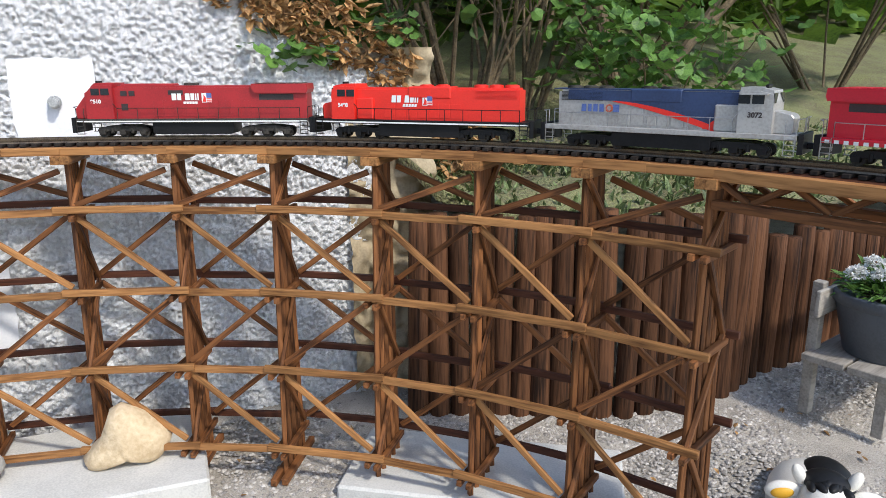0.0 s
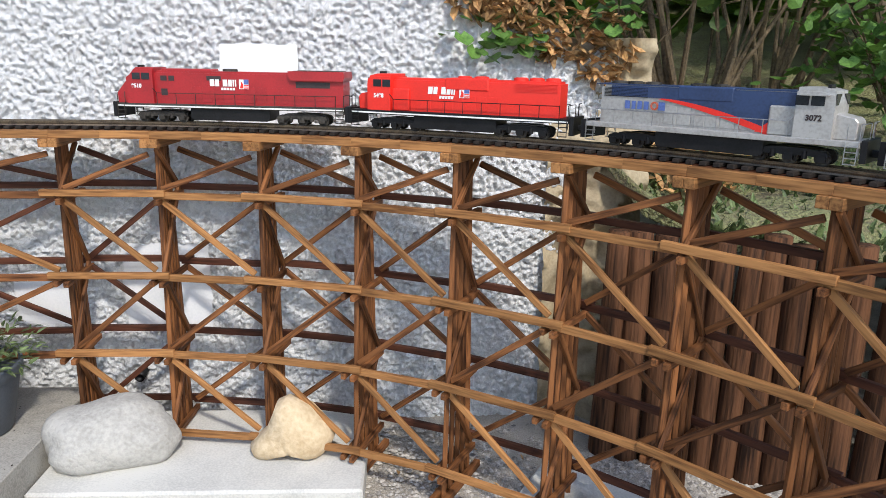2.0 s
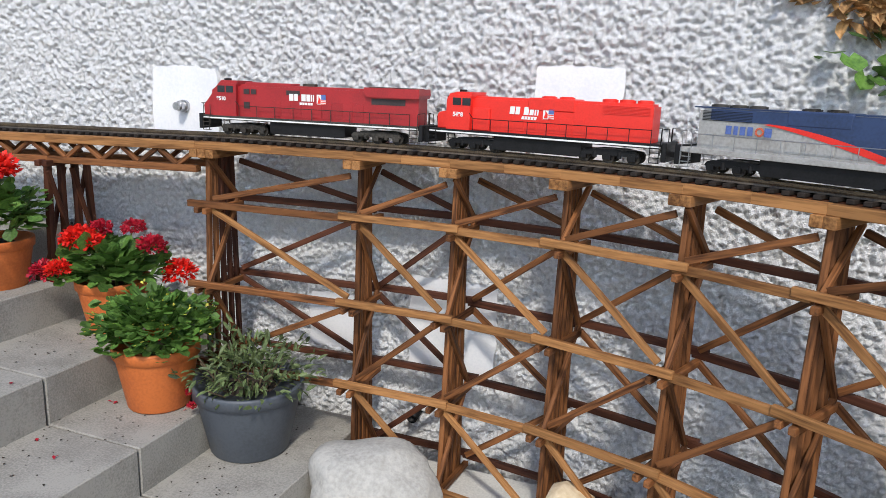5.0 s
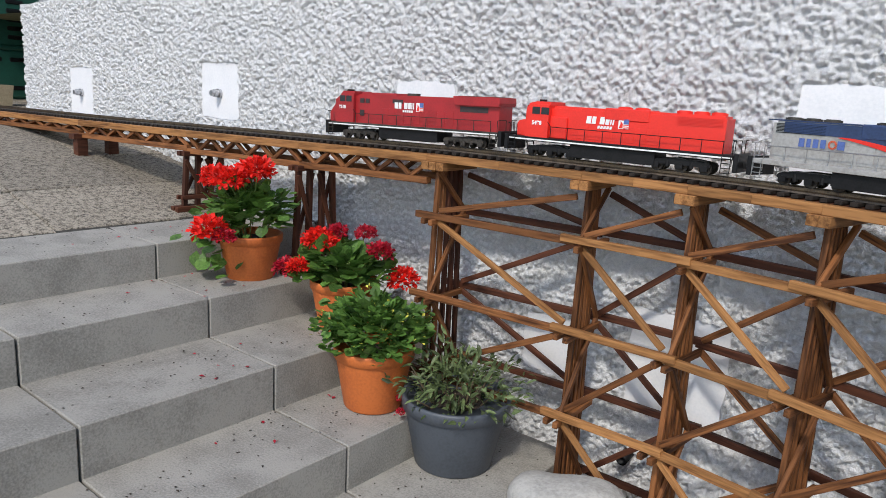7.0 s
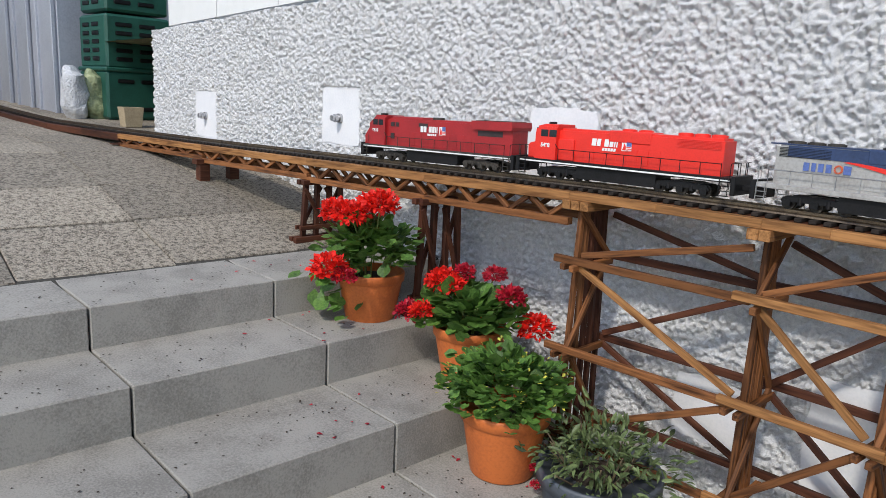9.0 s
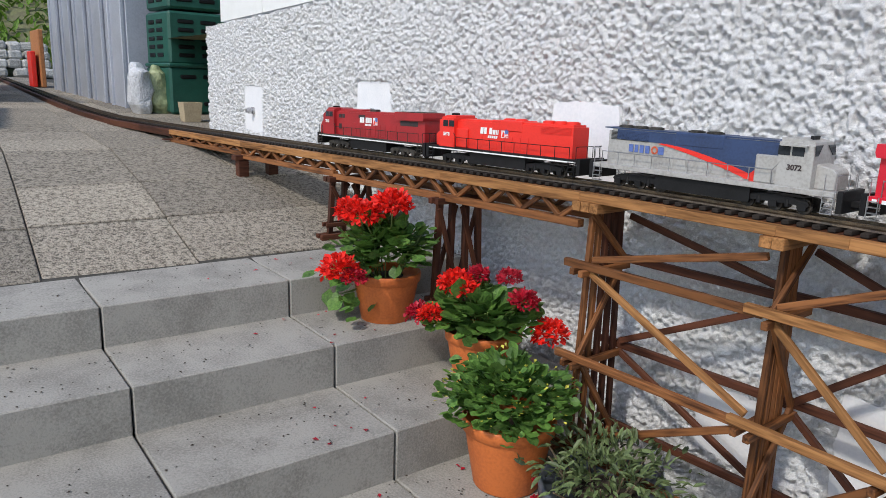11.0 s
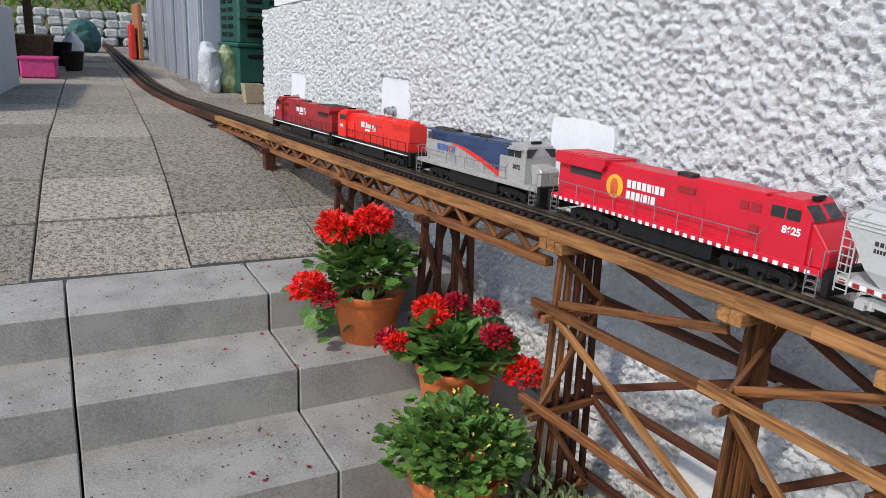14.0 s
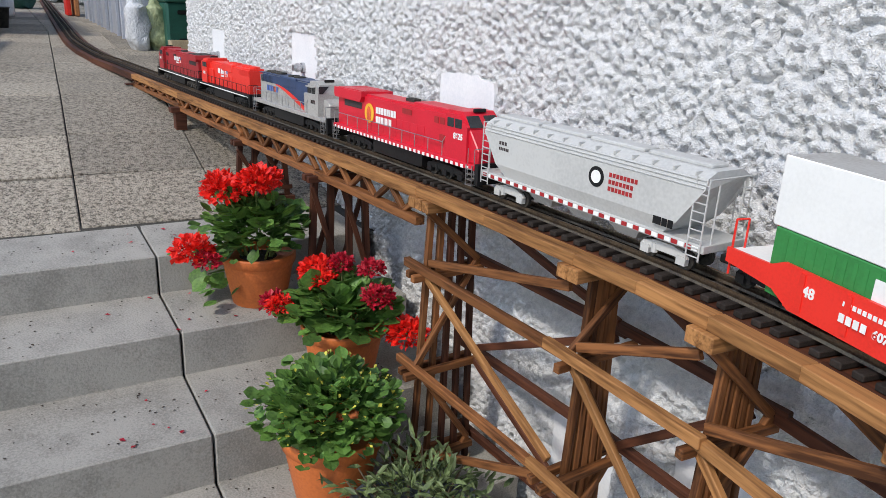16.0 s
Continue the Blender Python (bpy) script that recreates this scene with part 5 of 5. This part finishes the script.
def in_bank(rng, x0, x1, y0, y1):
    x, y = rng.uniform(x0, x1), rng.uniform(y0, y1)
    lim = float(np.interp(x, [0.6, 0.67, 0.98, 1.4, 1.83, 3.72], [WALL_Y + 0.1, 3.45, 3.34, 3.12, 3.09, 3.27])) + 0.05
    y = max(y, lim)
    return x, y, float(bank_z(np.array(x), np.array(y)))


def build_litter():
    rng = np.random.default_rng(51)
    spots = []
    for _ in range(2600):
        x, y, z = in_bank(rng, -0.5, 1.25, 3.75, 4.7)
        spots.append(((x, y, z + rng.uniform(-0.02, 0.12)), (rng.normal(0, 1), -0.5 + rng.normal(0, 0.7), rng.normal(0.1, 0.6))))
    for _ in range(500):
        x = rng.uniform(0.0, 0.75)
        spots.append(((x, WALL_Y - 0.01, 1.46 - 0.5 * (x - 0.2) + rng.uniform(-0.06, 0.2)), (rng.normal(0, 1), -1, rng.normal(-0.6, 0.5))))
    tagged(scatter("dry_leaves", spots, LEAF_CURL, 0.068, M_DRY, None, rng), "heap of curled brown dead leaves on the bank", "dead leaves", kind="stuff")
    spots = []
    for _ in range(2600):
        x, y, z = in_bank(rng, 0.8, 3.6, 3.2, 4.2)
        spots.append(((x, y, z - 0.01), (rng.normal(0, 0.5), rng.normal(-0.3, 0.5), 1.1)))
    tagged(scatter("grass", spots, LEAF_LONG, 0.06, M_LEAF2, None, rng, droop=0.1), "thin dry grass on the bank above the logs", "grass", kind="stuff")
    # trailing green leaves at the wall's end
    spots = []
    for cx, cz, n in ((0.27, 1.30, 20), (0.40, 1.34, 14), (0.66, 1.38, 26), (0.20, 1.34, 10)):
        for _ in range(n):
            spots.append(((cx + rng.normal(0, 0.05), WALL_Y - 0.04 + rng.normal(0, 0.03), cz + rng.normal(0, 0.045)), (rng.normal(0, 0.6), -1, rng.normal(-0.3, 0.4))))
    tagged(scatter("ivy", spots, LEAF_ROUND, 0.055, M_LEAF, None, rng), "green creeper hanging over the wall's end", "creeper", kind="stuff")
    rng = np.random.default_rng(57)
    spots = [((rng.uniform(-0.1, 0.6), rng.uniform(2.5, 3.6), -0.066), (rng.normal(), rng.normal(), 0.1)) for _ in range(30)] + [((rng.uniform(1.2, 2.2), rng.uniform(2.3, 2.9), -0.05), (rng.normal(), rng.normal(), 0.1)) for _ in range(30)]
    tagged(scatter("fallen_leaves", spots, LEAF_CURL, 0.035, M_DRY, None, rng), "few brown leaves lying on the gravel", "dead leaves", kind="stuff")
    # crumbs and petals on the steps
    spots = []
    for _ in range(1000):
        k = rng.integers(0, 5)
        x = NOSES[k] - abs(rng.normal(0.16, 0.10)) - 0.01
        x = max(x, NOSES[k] - 0.33)
        spots.append(((x, rng.uniform(1.5, 3.5), TREADS[k] + 0.0015), (rng.normal(), rng.normal(), 0.05)))
    tagged(scatter("crumbs", spots, PETAL, 0.0085, M_EARTH, None, rng, droop=0, spread=0.2), "dark crumbs of soil scattered over the steps", "crumbs", kind="stuff")
    spots = [((NOSES[k] - rng.uniform(0.02, 0.3), rng.uniform(2.7, 3.2), TREADS[k] + 0.002), (rng.normal(), rng.normal(), 0.1)) for k in (0, 1, 2, 3) for _ in range(7)]
    tagged(scatter("petals", spots, PETAL, 0.016, M_FLOWER2, None, rng, droop=0, spread=0.2), "few fallen red petals on the steps", "petals", kind="stuff")


def shrub(label, x, y, n, height, spread, seed, leaf, leaves_n, size, lean=0.0, r=0.018, shape=None, low=0.35):
    z = float(bank_z(np.array(x), np.array(y))) - 0.03
    T = thing("shrub", label, "shrub", "shrubs on the bank", pose(x, y, z))
    rng = np.random.default_rng(seed)
    b = bmesh.new()
    tips = []
    for k in range(n):
        a = rng.uniform(0, 6.28)
        p = np.array([0.10 * math.cos(a), 0.10 * math.sin(a), 0.0])
        way = np.array([math.cos(a) * spread + lean, math.sin(a) * spread, 1.0])
        rad = r * rng.uniform(0.5, 1.1)
        seg = 5
        for i in range(seg):
            way = way + rng.normal(0, 0.12, 3)
            q = p + way / np.linalg.norm(way) * height / seg * rng.uniform(0.8, 1.2)
            tube(b, p, q, rad, 7, rad * 0.8)
            if i >= 1:
                tw = q + rng.normal(0, 0.16, 3) + np.array([0, 0, 0.1])
                tube(b, q, tw, rad * 0.35, 5, rad * 0.15)
                tips += [(q, tw)]
            p, rad = q, rad * 0.8
    part("stem_clump", b, M_STEM, T)
    spots = []
    for _ in range(leaves_n):
        q, tw = tips[rng.integers(len(tips))]
        c = q + (tw - q) * rng.uniform(0.2, 1.3) + rng.normal(0, 0.10, 3)
        if c[2] < low * height:
            continue
        spots.append((c, (rng.normal(0, 1), rng.normal(-0.3, 1), rng.normal(-0.2, 0.5))))
    scatter("crown", spots, shape or LEAF_LONG, size, leaf, T, rng, droop=0.6)
    return T


def build_garden():
    shrub("brown-stemmed dense shrub with dark leaves on the bank", 1.30, 4.55, 18, 1.5, 0.38, 61, M_LEAF4, 650, 0.10, low=0.45)
    shrub("brown-stemmed shrub with dark green leaves on the bank", 1.75, 4.75, 14, 1.7, 0.32, 62, M_LEAF4, 550, 0.11, 0.15, low=0.45)
    shrub("leafy dark green shrub above the wall's end", 0.85, 5.0, 8, 1.2, 0.5, 63, M_LEAF4, 550, 0.09, 0.0, 0.012, LEAF_ROUND, 0.15)
    shrub("leafy shrub with large green leaves above the wall", 0.15, 4.45, 6, 0.9, 0.5, 64, M_LEAF, 450, 0.11, 0.1, 0.010, None, 0.2)
    shrub("slender tree with leaning grey limbs behind the logs", 2.6, 4.9, 5, 3.2, 0.45, 65, M_LEAF3, 1700, 0.15, 0.25, 0.045, None, 0.12)
    shrub("bright green bush behind the logs", 3.0, 5.6, 12, 2.2, 0.55, 66, M_LEAF3, 3000, 0.11, 0.1, 0.015, LEAF_ROUND, 0.05)
    shrub("bright green bush behind the logs", 4.3, 5.0, 12, 2.4, 0.55, 67, M_LEAF3, 3000, 0.11, -0.1, 0.015, LEAF_ROUND, 0.05)
    shrub("low green bush close behind the logs", 2.15, 4.1, 9, 0.75, 0.55, 68, M_LEAF, 800, 0.07, 0.0, 0.008, LEAF_ROUND, 0.05)
    # woods behind
    rng = np.random.default_rng(71)
    spots = []
    for _ in range(9000):
        x = rng.uniform(-4, 16)
        y = rng.uniform(7, 11)
        z = rng.uniform(0.8, 7.5) * (1 if y > 8 else 0.75)
        spots.append(((x, y, z), (rng.normal(0, 1), -0.8 + rng.normal(0, 0.6), rng.normal(0, 0.5))))
    tagged(scatter("woods", spots, LEAF_ROUND, 0.42, M_LEAF3, None, rng), "sunlit green woods behind the garden", "woods", kind="stuff")
    spots = []
    for _ in range(3200):
        x = rng.uniform(-3.5, 1.5)
        y = rng.uniform(5.6, 7)
        spots.append(((x, y, rng.uniform(1.0, 5.5)), (rng.normal(0, 1), -0.8 + rng.normal(0, 0.6), rng.normal(0, 0.5))))
    tagged(scatter("thicket", spots, LEAF_ROUND, 0.20, M_LEAF4, None, rng), "dark leafy thicket behind the bank", "thicket", kind="stuff")


def build_bench():
    T = thing("garden_bench", "weathered grey wooden bench standing on gravel", "bench", m=pose(2.36, 2.86, -0.03, 0, 0, 18))
    part("seat_board", B(-0.42, 0.45, -0.22, -0.08, 0.235, 0.262, bev=0.003), M_BENCH, T)
    part("seat_board", B(-0.42, 0.45, -0.07, 0.08, 0.235, 0.262, bev=0.003), M_BENCH, T)
    for x in (-0.33, 0.38):
        part("leg", B(x - 0.02, x + 0.02, -0.20, -0.16, 0, 0.235, bev=0.003), M_BENCH, T)
        part("leg", B(x - 0.02, x + 0.02, 0.06, 0.10, 0, 0.52, bev=0.003), M_BENCH, T)
    part("back_board", B(-0.40, 0.45, 0.045, 0.062, 0.40, 0.50, bev=0.003), M_BENCH, T)
    P = flower_pot("grey plastic tub of white flowers standing on the bench", pose(2.22, 2.69, 0.233), 0.20, 0.235, M_GREYPOT)
    rng = np.random.default_rng(45)
    scatter("foliage", bush_spots(rng, 420, 0.17, 0.17, 0.10, 0.22, 0.3, 0.0), LEAF_LONG, 0.06, M_LEAF, P, rng)
    stems(P, 10, 0.12, 0.18, 0.28, 5)
    for k, p in enumerate([(-0.10, -0.02, 0.31), (-0.05, 0.06, 0.33), (0.02, -0.04, 0.33), (-0.13, 0.06, 0.30), (0.08, 0.05, 0.32)]):
        flower_head(P, p, 0.035, M_FLOWERW, 120 + k, (p[0] * 0.5, p[1] * 0.5, 0.2))


def build_cow():
    b = bmesh.new()

    def blob(c, r, mi, turn=(0, 0, 0)):
        m = Matrix.Translation(c) @ pose(0, 0, 0, *turn) @ Matrix.Diagonal((*r, 1))
        q = bmesh.ops.create_icosphere(b, subdivisions=3, radius=1, matrix=m)
        for f in {f for v in q["verts"] for f in v.link_faces}:
            f.material_index = mi
            f.smooth = True

    blob((0, 0.16, 0.10), (0.13, 0.20, 0.11), 0)
    blob((0, -0.02, 0.20), (0.075, 0.085, 0.085), 0)
    blob((0, -0.09, 0.155), (0.055, 0.05, 0.045), 0)
    blob((0.0, 0.01, 0.262), (0.062, 0.06, 0.032), 1)
    for k in range(9):
        blob((-0.045 + 0.011 * k, -0.03 + 0.012 * math.sin(k * 2.1), 0.277 - 0.012 * abs(k - 4) / 4), (0.014, 0.026, 0.012), 1, (0, 0, 30 * math.sin(k)))
    for s in (-1, 1):
        blob((s * 0.115, 0.0, 0.225), (0.048, 0.018, 0.030), 0, (0, s * 12, 0))
        blob((s * 0.115, -0.012, 0.223), (0.032, 0.012, 0.018), 2, (0, s * 12, 0))
        blob((s * 0.072, 0.012, 0.275), (0.018, 0.018, 0.034), 0, (0, s * 25, 0))
        blob((s * 0.034, -0.092, 0.222), (0.013, 0.008, 0.014), 1)
        blob((s * 0.034, -0.086, 0.222), (0.018, 0.010, 0.019), 0)
    blob((0.04, 0.18, 0.17), (0.08, 0.12, 0.06), 1)
    me = bpy.data.meshes.new("cow_figure")
    b.to_mesh(me)
    b.free()
    for m in (M_COW, M_BLACK, M_GOLD):
        me.materials.append(m)
    o = new("cow_figure", me)
    o.matrix_basis = pose(1.50, 2.28, -0.165, 0, 0, -38)
    tagged(o, "glossy black and white cow ornament lying on gravel", "garden ornament")


build_palisade()
build_bank()
build_litter()
build_garden()
build_bench()
build_cow()


# ---- the path's far end ----
def crumpled(b, seed, amt):
    for v in b.verts:
        n = noise.noise_vector(v.co * 9 + Vector((seed, 0, 0)))
        v.co += n * amt
    return b


def build_far():
    zb = float(path_z(-7.1))
    T = thing("compost_bin", "dark green plastic compost bin in two stacked tiers", "compost bin", m=pose(-7.13, 4.10, zb, 0, 0, 4))
    for k, (z0, z1, w) in enumerate(((0.0, 0.40, 0.29), (0.42, 0.86, 0.28), (0.88, 1.2, 0.27))):
        tier = part("bin_tier", B(-w, w, -w, w, z0, z1, bev=0.02), M_BIN, T)
        for c in range(2):
            for r in range(5 if k else 2):
                if k == 0:
                    z = 0.30 if r == 0 else 0.07
                else:
                    z = z0 + 0.06 + r * 0.07
                for face in range(2):
                    a = -0.13 + c * 0.20
                    if face == 0:
                        b = B(w - 0.004, w + 0.006, a - 0.07, a + 0.07, z, z + 0.035, bev=0.008)
                    else:
                        b = B(a - 0.07, a + 0.07, -w - 0.006, -w + 0.004, z, z + 0.035, bev=0.008)
                    part("vent_slot", b, M_BLACK, tier)
    part("bin_rim", B(-0.30, 0.30, -0.30, 0.30, 0.395, 0.43, bev=0.01), M_BIN, T)
    t = thing("plant_trough", "small tan stone trough beside the wall's corner", "trough", m=pose(-6.2, 3.80, float(path_z(-6.2)), 0, 0, 0))
    b = bmesh.new()
    lathe(b, [(0.085, 0.0), (0.105, 0.15), (0.09, 0.15), (0.08, 0.1)], 4)
    part("trough_body", b, M_BRICKY, t, m=pose(0, 0, 0, 0, 0, 45))
    for x, y, w, d2, h, mm, lab in ((-7.00, 3.62, 0.12, 0.085, 0.42, M_BAG, "crumpled white plastic sack standing by the bin"), (-7.02, 3.78, 0.10, 0.085, 0.40, M_BAGG, "green printed soil sack standing by the bin")):
        t = thing("sack", lab, "sack", m=pose(x, y, float(path_z(x)) - 0.005))
        b = bmesh.new()
        bmesh.ops.create_icosphere(b, subdivisions=4, radius=1)
        for v in b.verts:
            p = v.co
            v.co = Vector((math.copysign(abs(p.x) ** 0.6, p.x) * w, math.copysign(abs(p.y) ** 0.6, p.y) * d2, (math.copysign(abs(p.z) ** 0.5, p.z) * 0.5 + 0.5) * h))
        part("sack_body", crumpled(b, x, 0.045), mm, t, smooth=True)
    # metal shed
    T = thing("garden_shed", "grey ribbed sheet-metal shed beside the path", "shed")
    z0 = float(path_z(-9))
    x = -7.7
    k = 0
    while x > -11.7:
        w = 0.34 if k % 2 else 0.52
        part("wall_panel", B(x - w + 0.006, x, 3.68 + 0.02 * (k % 2), 3.72 + 0.02 * (k % 2), z0 - 0.1, z0 + 2.2, bev=0.004), M_SHED, T)
        part("panel_rib", B(x - 0.03, x + 0.015, 3.655, 3.69, z0 - 0.1, z0 + 2.2, bev=0.006), M_SHED, T)
        x -= w
        k += 1
    part("end_wall", B(-7.72, -7.66, 3.70, 5.4, z0 - 0.1, z0 + 2.2, bev=0.004), M_SHED, T)
    part("shed_roof", B(-12.2, -7.6, 3.58, 5.5, z0 + 2.2, z0 + 2.3), M_SHED, T)
    part("shed_core", B(-12.05, -7.74, 3.76, 5.3, z0 - 0.1, z0 + 2.18), M_SHED, T)
    t = thing("board_stack", "orange-brown boards leaning at the shed's end", "boards", m=pose(-12.6, 3.58, float(path_z(-12.6)), 0, 0, 0))
    part("board", B(-0.4, 0.4, 0, 0.06, 0, 0.8, bev=0.01), M_ORANGEBOX, t)
    part("board", B(-0.1, 0.3, -0.1, -0.04, 0, 0.5, bev=0.01), M_RED2, t, "red board")
    # parapet above the wall's far stretch
    T = tagged(new("parapet"), "smooth white parapet panels above the roughcast wall", "parapet", kind="structure")
    for k in range(4):
        x0 = -5.25 + k * 0.71
        za, zb = (1.642 + (x + 5.51) * 0.031 for x in (x0 + 0.004, x0 + 0.706))
        part("parapet_panel", prism(bmesh.new(), [(x0 + 0.004, za), (x0 + 0.706, zb), (x0 + 0.706, 2.5), (x0 + 0.004, 2.5)], WALL_Y - 0.004, WALL_Y + 0.06), M_WHITE, T)
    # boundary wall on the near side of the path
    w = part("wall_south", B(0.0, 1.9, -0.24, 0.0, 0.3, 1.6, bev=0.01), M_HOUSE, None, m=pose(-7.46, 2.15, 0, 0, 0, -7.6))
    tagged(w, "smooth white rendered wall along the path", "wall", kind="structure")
    # clutter at its corner
    t = thing("crate", "pink plastic crate standing on the path", "crate", m=pose(-8.36, 2.30, float(path_z(-8.36)), 0, 0, -4))
    part("crate_body", B(-0.2, 0.2, -0.15, 0.15, 0.0, 0.18, bev=0.015), M_PINK, t)
    part("crate_rim", B(-0.212, 0.212, -0.162, 0.162, 0.165, 0.195, bev=0.008), M_PINK, t)
    t = thing("can", "translucent white plastic canister on the path", "canister", m=pose(-11.6, 2.68, float(path_z(-11.6))))
    b = bmesh.new()
    lathe(b, [(0.12, 0), (0.14, 0.03), (0.14, 0.22), (0.05, 0.34), (0.03, 0.38), (0.02, 0.38)], 20)
    part("can_body", b, M_BAG, t, smooth=True)
    t = thing("bag", "slumped dark green bag lying on the path", "bag", m=pose(-14.3, 2.92, float(path_z(-14.3)) + 0.2))
    b = bmesh.new()
    bmesh.ops.create_icosphere(b, subdivisions=4, radius=1)
    for v in b.verts:
        v.co = Vector((v.co.x * 0.27, v.co.y * 0.26, v.co.z * 0.30 + 0.02))
        v.co.z = max(v.co.z, -0.2)
    part("bag_body", crumpled(b, 3, 0.06), M_GREENBAG, t, smooth=True)
    for k, (x, y, s, mm, nm) in enumerate(((-9.4, 2.62, 0.2, M_GRIME, "bucket"), (-10.3, 2.5, 0.26, M_BLACK, "bucket"), (-11.0, 2.42, 0.22, M_GRIME, "bucket"), (-9.0, 2.25, 0.36, M_STEM, "basket"))):
        t = thing(nm, "old dark %s standing among clutter by the wall" % nm, nm, m=pose(x, y, float(path_z(x))))
        b = bmesh.new()
        lathe(b, [(s * 0.4, 0), (s * 0.55, s), (s * 0.58, s), (s * 0.58, s * 1.05), (s * 0.5, s * 1.05), (s * 0.42, s * 0.3)], 20)
        part(nm + "_body", b, mm, t, smooth=True)
    T = thing("lean_to", "weathered dark timber lean-to at the wall corner", "lean-to")
    part("post", B(-11.0, -10.9, 2.15, 2.25, 0.9, 2.3), M_STEM, T)
    part("back_wall", B(-12.6, -8.3, 1.75, 1.85, 0.9, 2.4), M_STEM, T)
    part("lean_to_roof", B(-12.7, -8.2, 1.7, 2.5, 2.0, 2.06), M_WOOD_DARK, T)
    # grass bank and pale stones closing the path's end
    xs, ys = np.linspace(-40, -15.5, 50), np.linspace(-6, 12, 50)
    X, Y = np.meshgrid(xs, ys)
    Z = path_z(X) - 0.05 + np.clip((-18 - X) * 0.45, 0, 9) + 0.4 * (value_noise(X + 60, Y + 20, 1.5, 81) - 0.5) * np.clip((-18 - X) / 2, 0, 1)
    o = grid_mesh("hillside", np.stack([X, Y, Z], -1), M_GRASSY)
    tagged(o, "grassy hillside at the end of the path", "hillside", kind="structure")
    rng = np.random.default_rng(90)
    spots = []
    for _ in range(5000):
        x, y = rng.uniform(-30, -18.5), rng.uniform(-3, 9)
        spots.append(((x, y, float(path_z(x)) + (-18 - x) * 0.45), (rng.normal(0.4, 0.6), rng.normal(0, 0.6), 1)))
    tagged(scatter("hill_grass", spots, LEAF_LONG, 0.3, M_LEAF3, None, rng), "long grass on the hillside", "grass", kind="stuff")
    W = thing("stone_edging", "low pale dry-stone edging at the foot of the hill", "stone wall")
    rg = random.Random(12)
    for k in range(40):
        y, z = 2.0 + (k % 10) * 0.27 + rg.uniform(-0.05, 0.05), float(path_z(-17.5)) + 0.08 + (k // 10) * 0.18
        part("stone", B(-0.18, 0.18, -0.13, 0.13, -0.09, 0.09, bev=0.04), M_STONES, W, m=pose(-17.6 - 0.25 * (k // 10), y, z, rg.uniform(-8, 8), rg.uniform(-8, 8), rg.uniform(-8, 8)))


build_far()


# ---- what moves ----
def motions():
    """The train runs at an even pace along the middle line."""
    speed = -0.2443
    fronts = (0.640, 1.392, 2.108, 2.792, 3.536, 4.150)
    lengths = (0.755, 0.695, 0.665, 0.745, 0.58, 0.84)
    for (ob, _), front, length in zip(TRAIN, fronts, lengths):
        mid = front + length / 2
        rows = []
        for k in range(33):
            t = k * 0.5
            s = mid + speed * t
            x, y, h = centre(s)
            xa, ya, _ = centre(s - 0.2)
            xb, yb, _ = centre(s + 0.2)
            hd = math.degrees(math.atan2(yb - ya, xb - xa))
            px, py = (xa + xb + 2 * x) / 4, (ya + yb + 2 * y) / 4
            rows.append((t, pose(px, py, RAILTOP - 0.002 + level(s), 0, math.degrees(math.atan2(level(s + 0.2) - level(s - 0.2), 0.4)), hd + 180)))
        walk(ob, rows)


motions()
